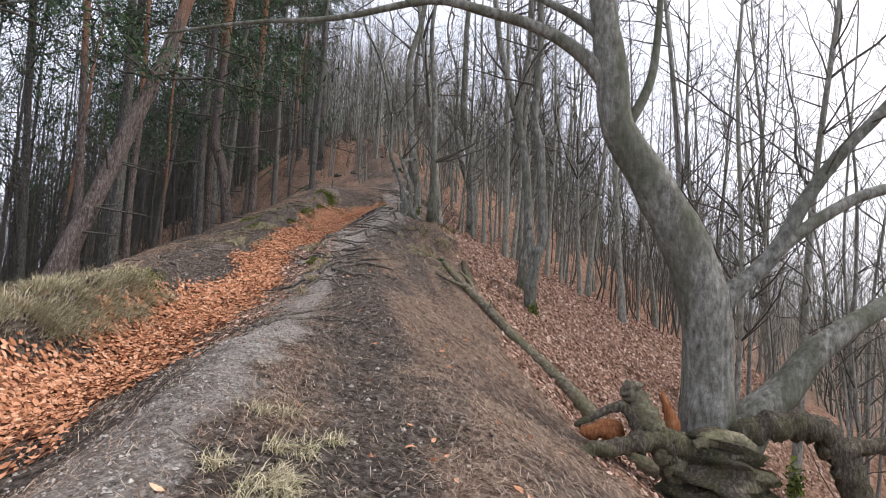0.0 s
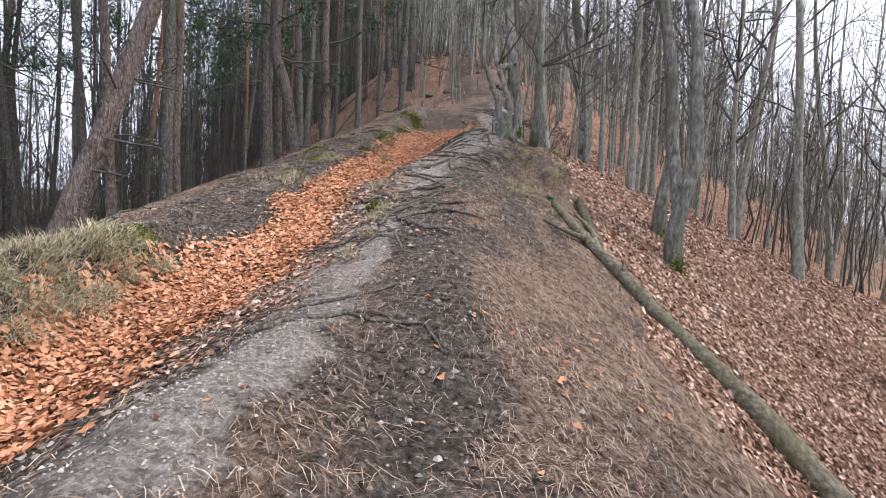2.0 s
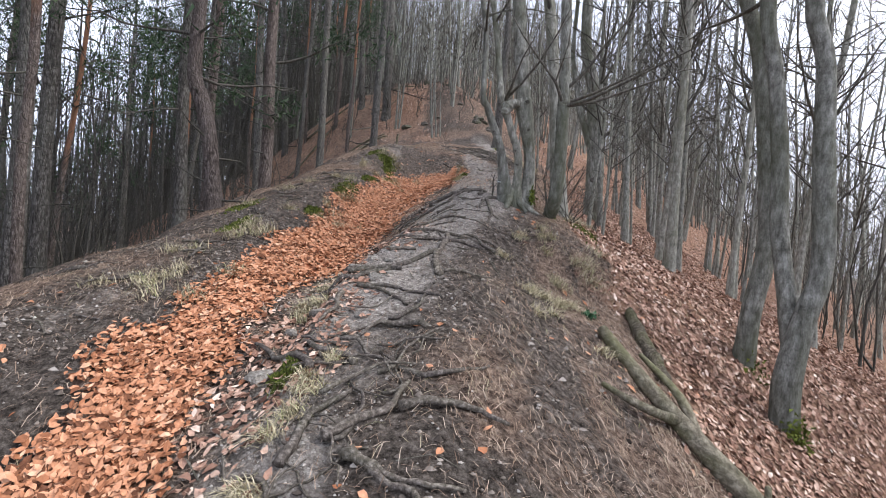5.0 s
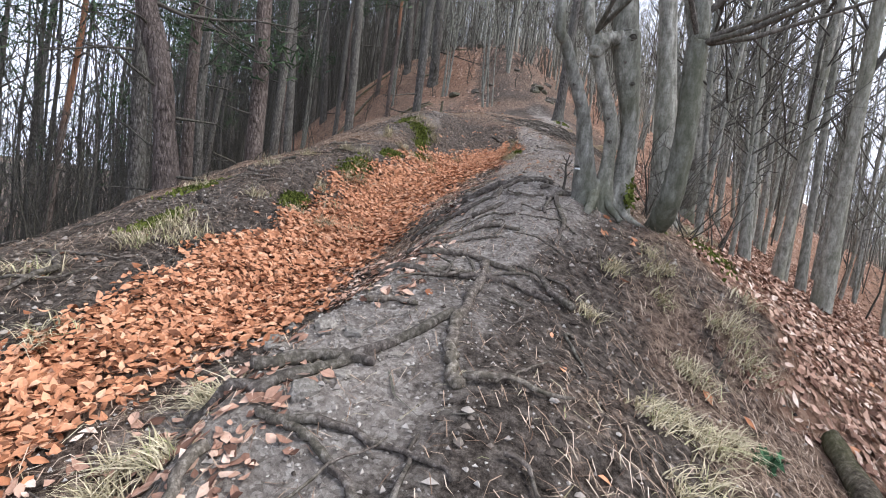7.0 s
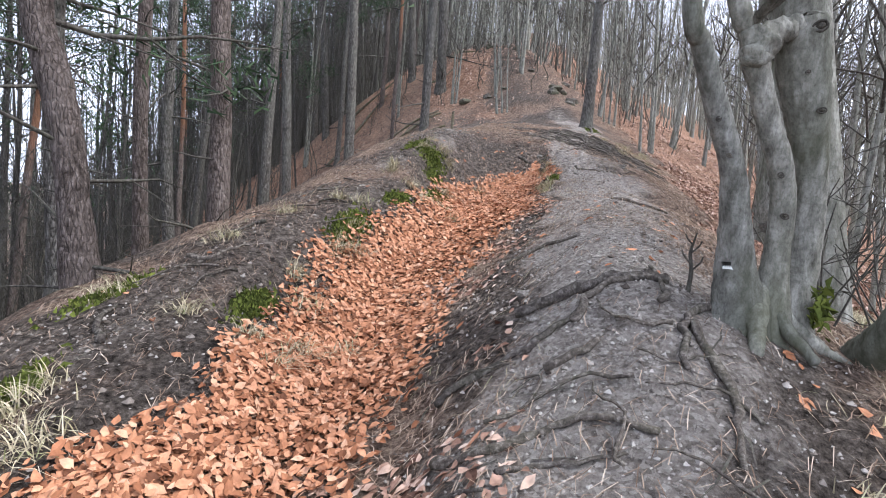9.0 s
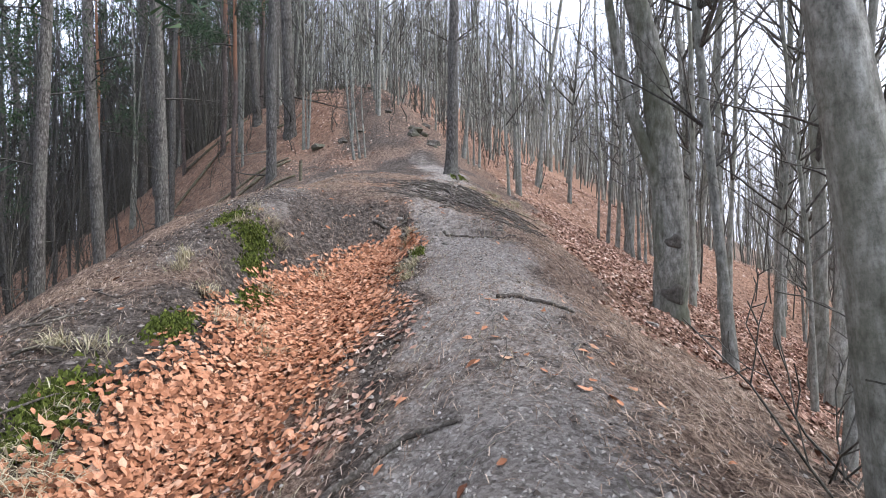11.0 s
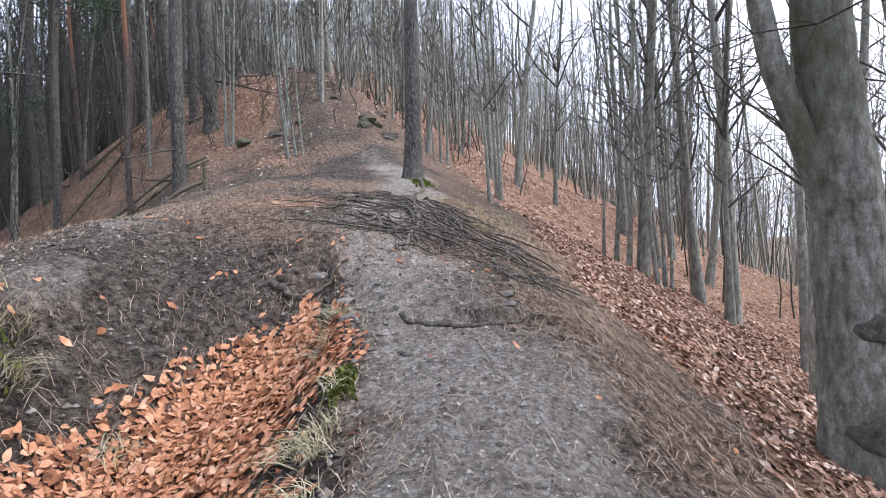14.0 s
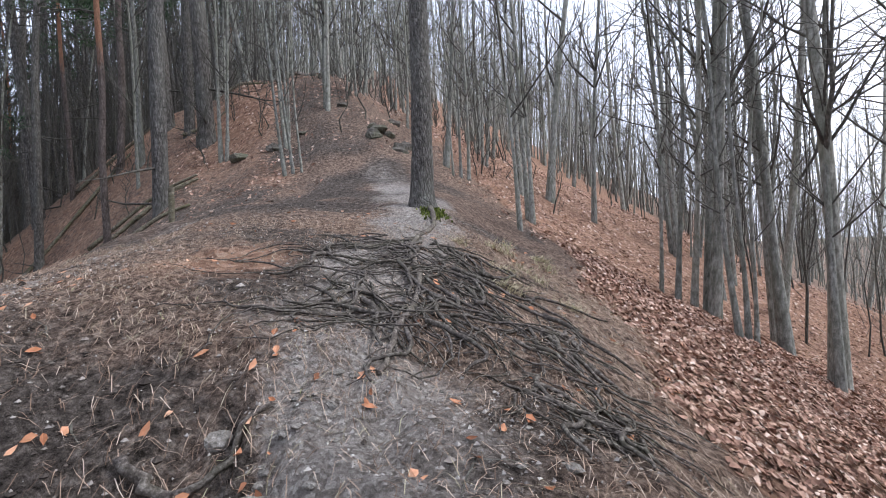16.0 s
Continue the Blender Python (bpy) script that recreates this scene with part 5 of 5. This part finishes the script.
path_tufts += [(-2.45 + r5.normal(0, .08), r5.uniform(9.6, 10.4), .05) for _ in range(8)] + [(-.8 + r5.normal(0, .3), r5.uniform(22.5, 24.5), .1) for _ in range(14)] + [(.0 + r5.normal(0, .2), r5.uniform(12, 15), .1) for _ in range(10)]
grass("path_grass", path_tufts, 80, .12, "sparse dry grass beside the path")
grass("bank_grass", [(-4.0 + r5.normal(0, .35), r5.uniform(9.5, 19.5), r5.uniform(.06, .13)) for _ in range(44)], 80, .17, "thin dry grass on the bank")
grass("hollow_grass", [(-2.35 + r5.normal(0, .06), r5.uniform(17.6, 19.6), .07) for _ in range(9)], 70, .14, "dark dry grass on the broken path edge")


def moss_patch(x, y, w, n, seed):
    r2 = np.random.default_rng(seed)
    px, py = x + r2.normal(0, w * .5, n), y + r2.normal(0, w, n)
    z = land(px, py)
    c = np.stack([px, py, z], -1)
    e = r2.normal(0, .014, (n, 3))
    d = r2.normal(0, .01, (n, 3)) + np.array([0, 0, .03])
    g = Geo()
    g.add(np.stack([c - e, c + e, c + d], 1).reshape(-1, 3), None, np.arange(3 * n).reshape(-1, 3))
    return whole("moss_patch", g, MOSS, "green moss cushion on the bank", "moss", kind="stuff", smooth=False)


for k, (x, y, w, n) in enumerate(((-3.8, 6.8, .16, 1300), (-4.1, 18.45, .16, 1500), (-3.95, 18.0, .1, 700), (-3.98, 15.2, .14, 1800), (-3.85, 16.2, .12, 900), (-3.9, 13.5, .1, 900), (-4.4, 12.2, .12, 700), (-4.9, 13.3, .15, 700),
                                  (.05, 13.4, .15, 700), (-2.2, 8.9, .06, 500), (-3.7, 17.4, .12, 1200), (-4.5, 18.8, .15, 500), (-1.7, 24.7, .15, 600), (-2.25, 18.7, .07, 500))):
    moss_patch(x, y, w, n, 500 + k)

# dark earth clods and crumbs on the broken banks
def clods(name, spots, lo, hi, mat, label):
    x, y, r2 = spots
    n = len(x)
    s = r2.uniform(lo, hi, n) * r2.choice([1, 1, 1.6], n)
    o = np.array([(1, 0, 0), (.3, .95, .05), (-.8, .6, 0), (-.8, -.6, .05), (.3, -.95, 0), (.1, .1, .75), (0, 0, -.7)])
    v = o[None] * (1 + r2.normal(0, .2, (n, 7, 1))) * s[:, None, None] + np.stack([x, y, land(x, y) + s * .1], -1)[:, None]
    f = np.array([(0, 1, 5), (1, 2, 5), (2, 3, 5), (3, 4, 5), (4, 0, 5), (1, 0, 6), (2, 1, 6), (3, 2, 6), (4, 3, 6), (0, 4, 6)])
    g = Geo()
    g.add(v.reshape(-1, 3), None, (np.arange(n)[:, None, None] * 7 + f[None]).reshape(-1, 3))
    return whole(name, g, mat, label, "soil", kind="stuff", smooth=False)


SOIL = by_island("dark_humus", [(0, (.035, .028, .024)), (.5, (.13, .107, .09)), (.8, (.23, .195, .168)), (1, (.38, .345, .31))], .95, 40)
clods("soil_crumbs", scatter(70000, 80, -5.2, .8, 1.5, 23, lambda c, x, y: np.clip(.6 - c[:, 1] - c[:, 2] - c[:, 0], .02, .3)), .005, .018, SOIL, "dark crumbly soil on the banks and trodden lane")

# rotten second piece of log, sapling, sprig, post, rocks of the knoll
rb = (.48, 11.4, ground(.48, 11.4))
piece = thing("fallen_log", rb, "short rotten log piece lying on the leaf slope", "log")
stem_part("trunk", piece, rb, [(.4, 11.8, ground(.4, 11.8) + .05, .05), (.45, 11.4, ground(.45, 11.4) + .05, .07), (.5, 11.0, ground(.5, 11.0) + .04, .08), (.52, 10.7, ground(.52, 10.7) + .03, .07)], STUMP, 12, .25, 110, 5)
pb = (-1.25, 13.29, ground(-1.25, 13.29))
sap = thing("sapling", pb, "thin dark leafless sapling beside the path", "sapling")
stem_part("stem", sap, pb, [(-1.25, 13.29, pb[2] - .05, .014), (-1.24, 13.29, pb[2] + .1, .011), (-1.25, 13.3, pb[2] + .2, .008), (-1.23, 13.29, pb[2] + .3, .004)], TWIG, 6, .1, 120)
for dx, dz, h in ((.04, .1, .08), (-.04, .14, .07), (.03, .2, .06), (-.03, .24, .05)):
    stem_part("twig", sap, pb, [(-1.245, 13.29, pb[2] + dz, .005), (-1.245 + dx, 13.28, pb[2] + dz + h * .6, .004), (-1.245 + dx * 1.3, 13.28, pb[2] + dz + h, .002)], TWIG, 4, 0, 121)
for k, (x, y, h) in enumerate(((-.5, 13.75, .8), (-.15, 13.6, .7), (-.25, 14.3, 1.0), (.2, 14.0, .7), (-.05, 14.9, .9))):
    hb = (x, y, ground(x, y) - .03)
    bush = thing("shrub", hb, "bare brown twiggy shrub beside the beech", "shrub", "shrubs under the beeches")
    r9 = np.random.default_rng(50 + k)
    for m in range(7):
        g = Geo()
        limb(g, r9, (r9.normal(0, .05), r9.normal(0, .05), 0), (r9.normal(0, .45), r9.normal(0, .45), 1), h * r9.uniform(.7, 1.2), .007, 2, .2, 4, .5, .16)
        part("stem", g, TWIG, bush)
ob = (-.1, 11.22, ground(-.1, 11.22))
g = Geo()
r6 = np.random.default_rng(9)
for k in range(4):
    needles(g, r6, np.array([.03 * k - .05, .02 * k, .015]), .06, 40)
sprig = whole("pine_sprig", g, by_island("fresh_needles", [(0, (.03, .07, .035)), (1, (.1, .2, .1))], .6), "fresh green pine sprig dropped on the litter", "sprig", kind="", smooth=False)
sprig.matrix_world = Matrix.Translation(ob)
qb = (-5.75, 26.2, ground(-5.75, 26.2))
post = thing("wooden_post", qb, "short weathered wooden post on the slope", "post")
stem_part("stake", post, qb, [(-5.75, 26.2, qb[2] - .2, .045), (-5.75, 26.2, qb[2] + .2, .045), (-5.74, 26.2, qb[2] + .52, .042), (-5.74, 26.2, qb[2] + .55, .03)], LOG, 8, .06, 130)
ROCK = bark("knoll_rock", (.05, .045, .04), (.14, .125, .11), (.27, .25, .225), moss_amount=.3, stretch=(1, 1, 1), scale=6, depth=.03)
r7 = np.random.default_rng(14)
for k in range(16):
    x, y = -3.3 + r7.normal(0, 1.1), 31.6 + r7.normal(0, .6)
    if k > 10:
        x, y = -6.2 + r7.normal(0, .8), 36 + r7.normal(0, .8)
    rock = stone(x, y, r7.uniform(.14, .34), 700 + k)
    rock.name = "rock"
    rock.data.materials[0] = ROCK
    tagged(rock, "dark mossy rock jutting from the knoll", "rock", "rocks of the knoll")
for k in range(14):
    x, y = -8 - r7.uniform(0, 5), r7.uniform(24, 36)
    a = r7.normal(.5, .35)
    ln = r7.uniform(1, 2.6)
    rows = [(x + math.cos(a) * ln * f, y + math.sin(a) * ln * f, ground(x + math.cos(a) * ln * f, y + math.sin(a) * ln * f) + .06, .06 * (1 - .5 * f)) for f in (0, .33, .66, 1)]
    br = thing("fallen_branch", rows[0][:3], "fallen dead branch on the leaf-strewn slope", "branch", "fallen branches below the ridge")
    stem_part("wood", br, rows[0][:3], rows, LOG, 7, .12, 140 + k)
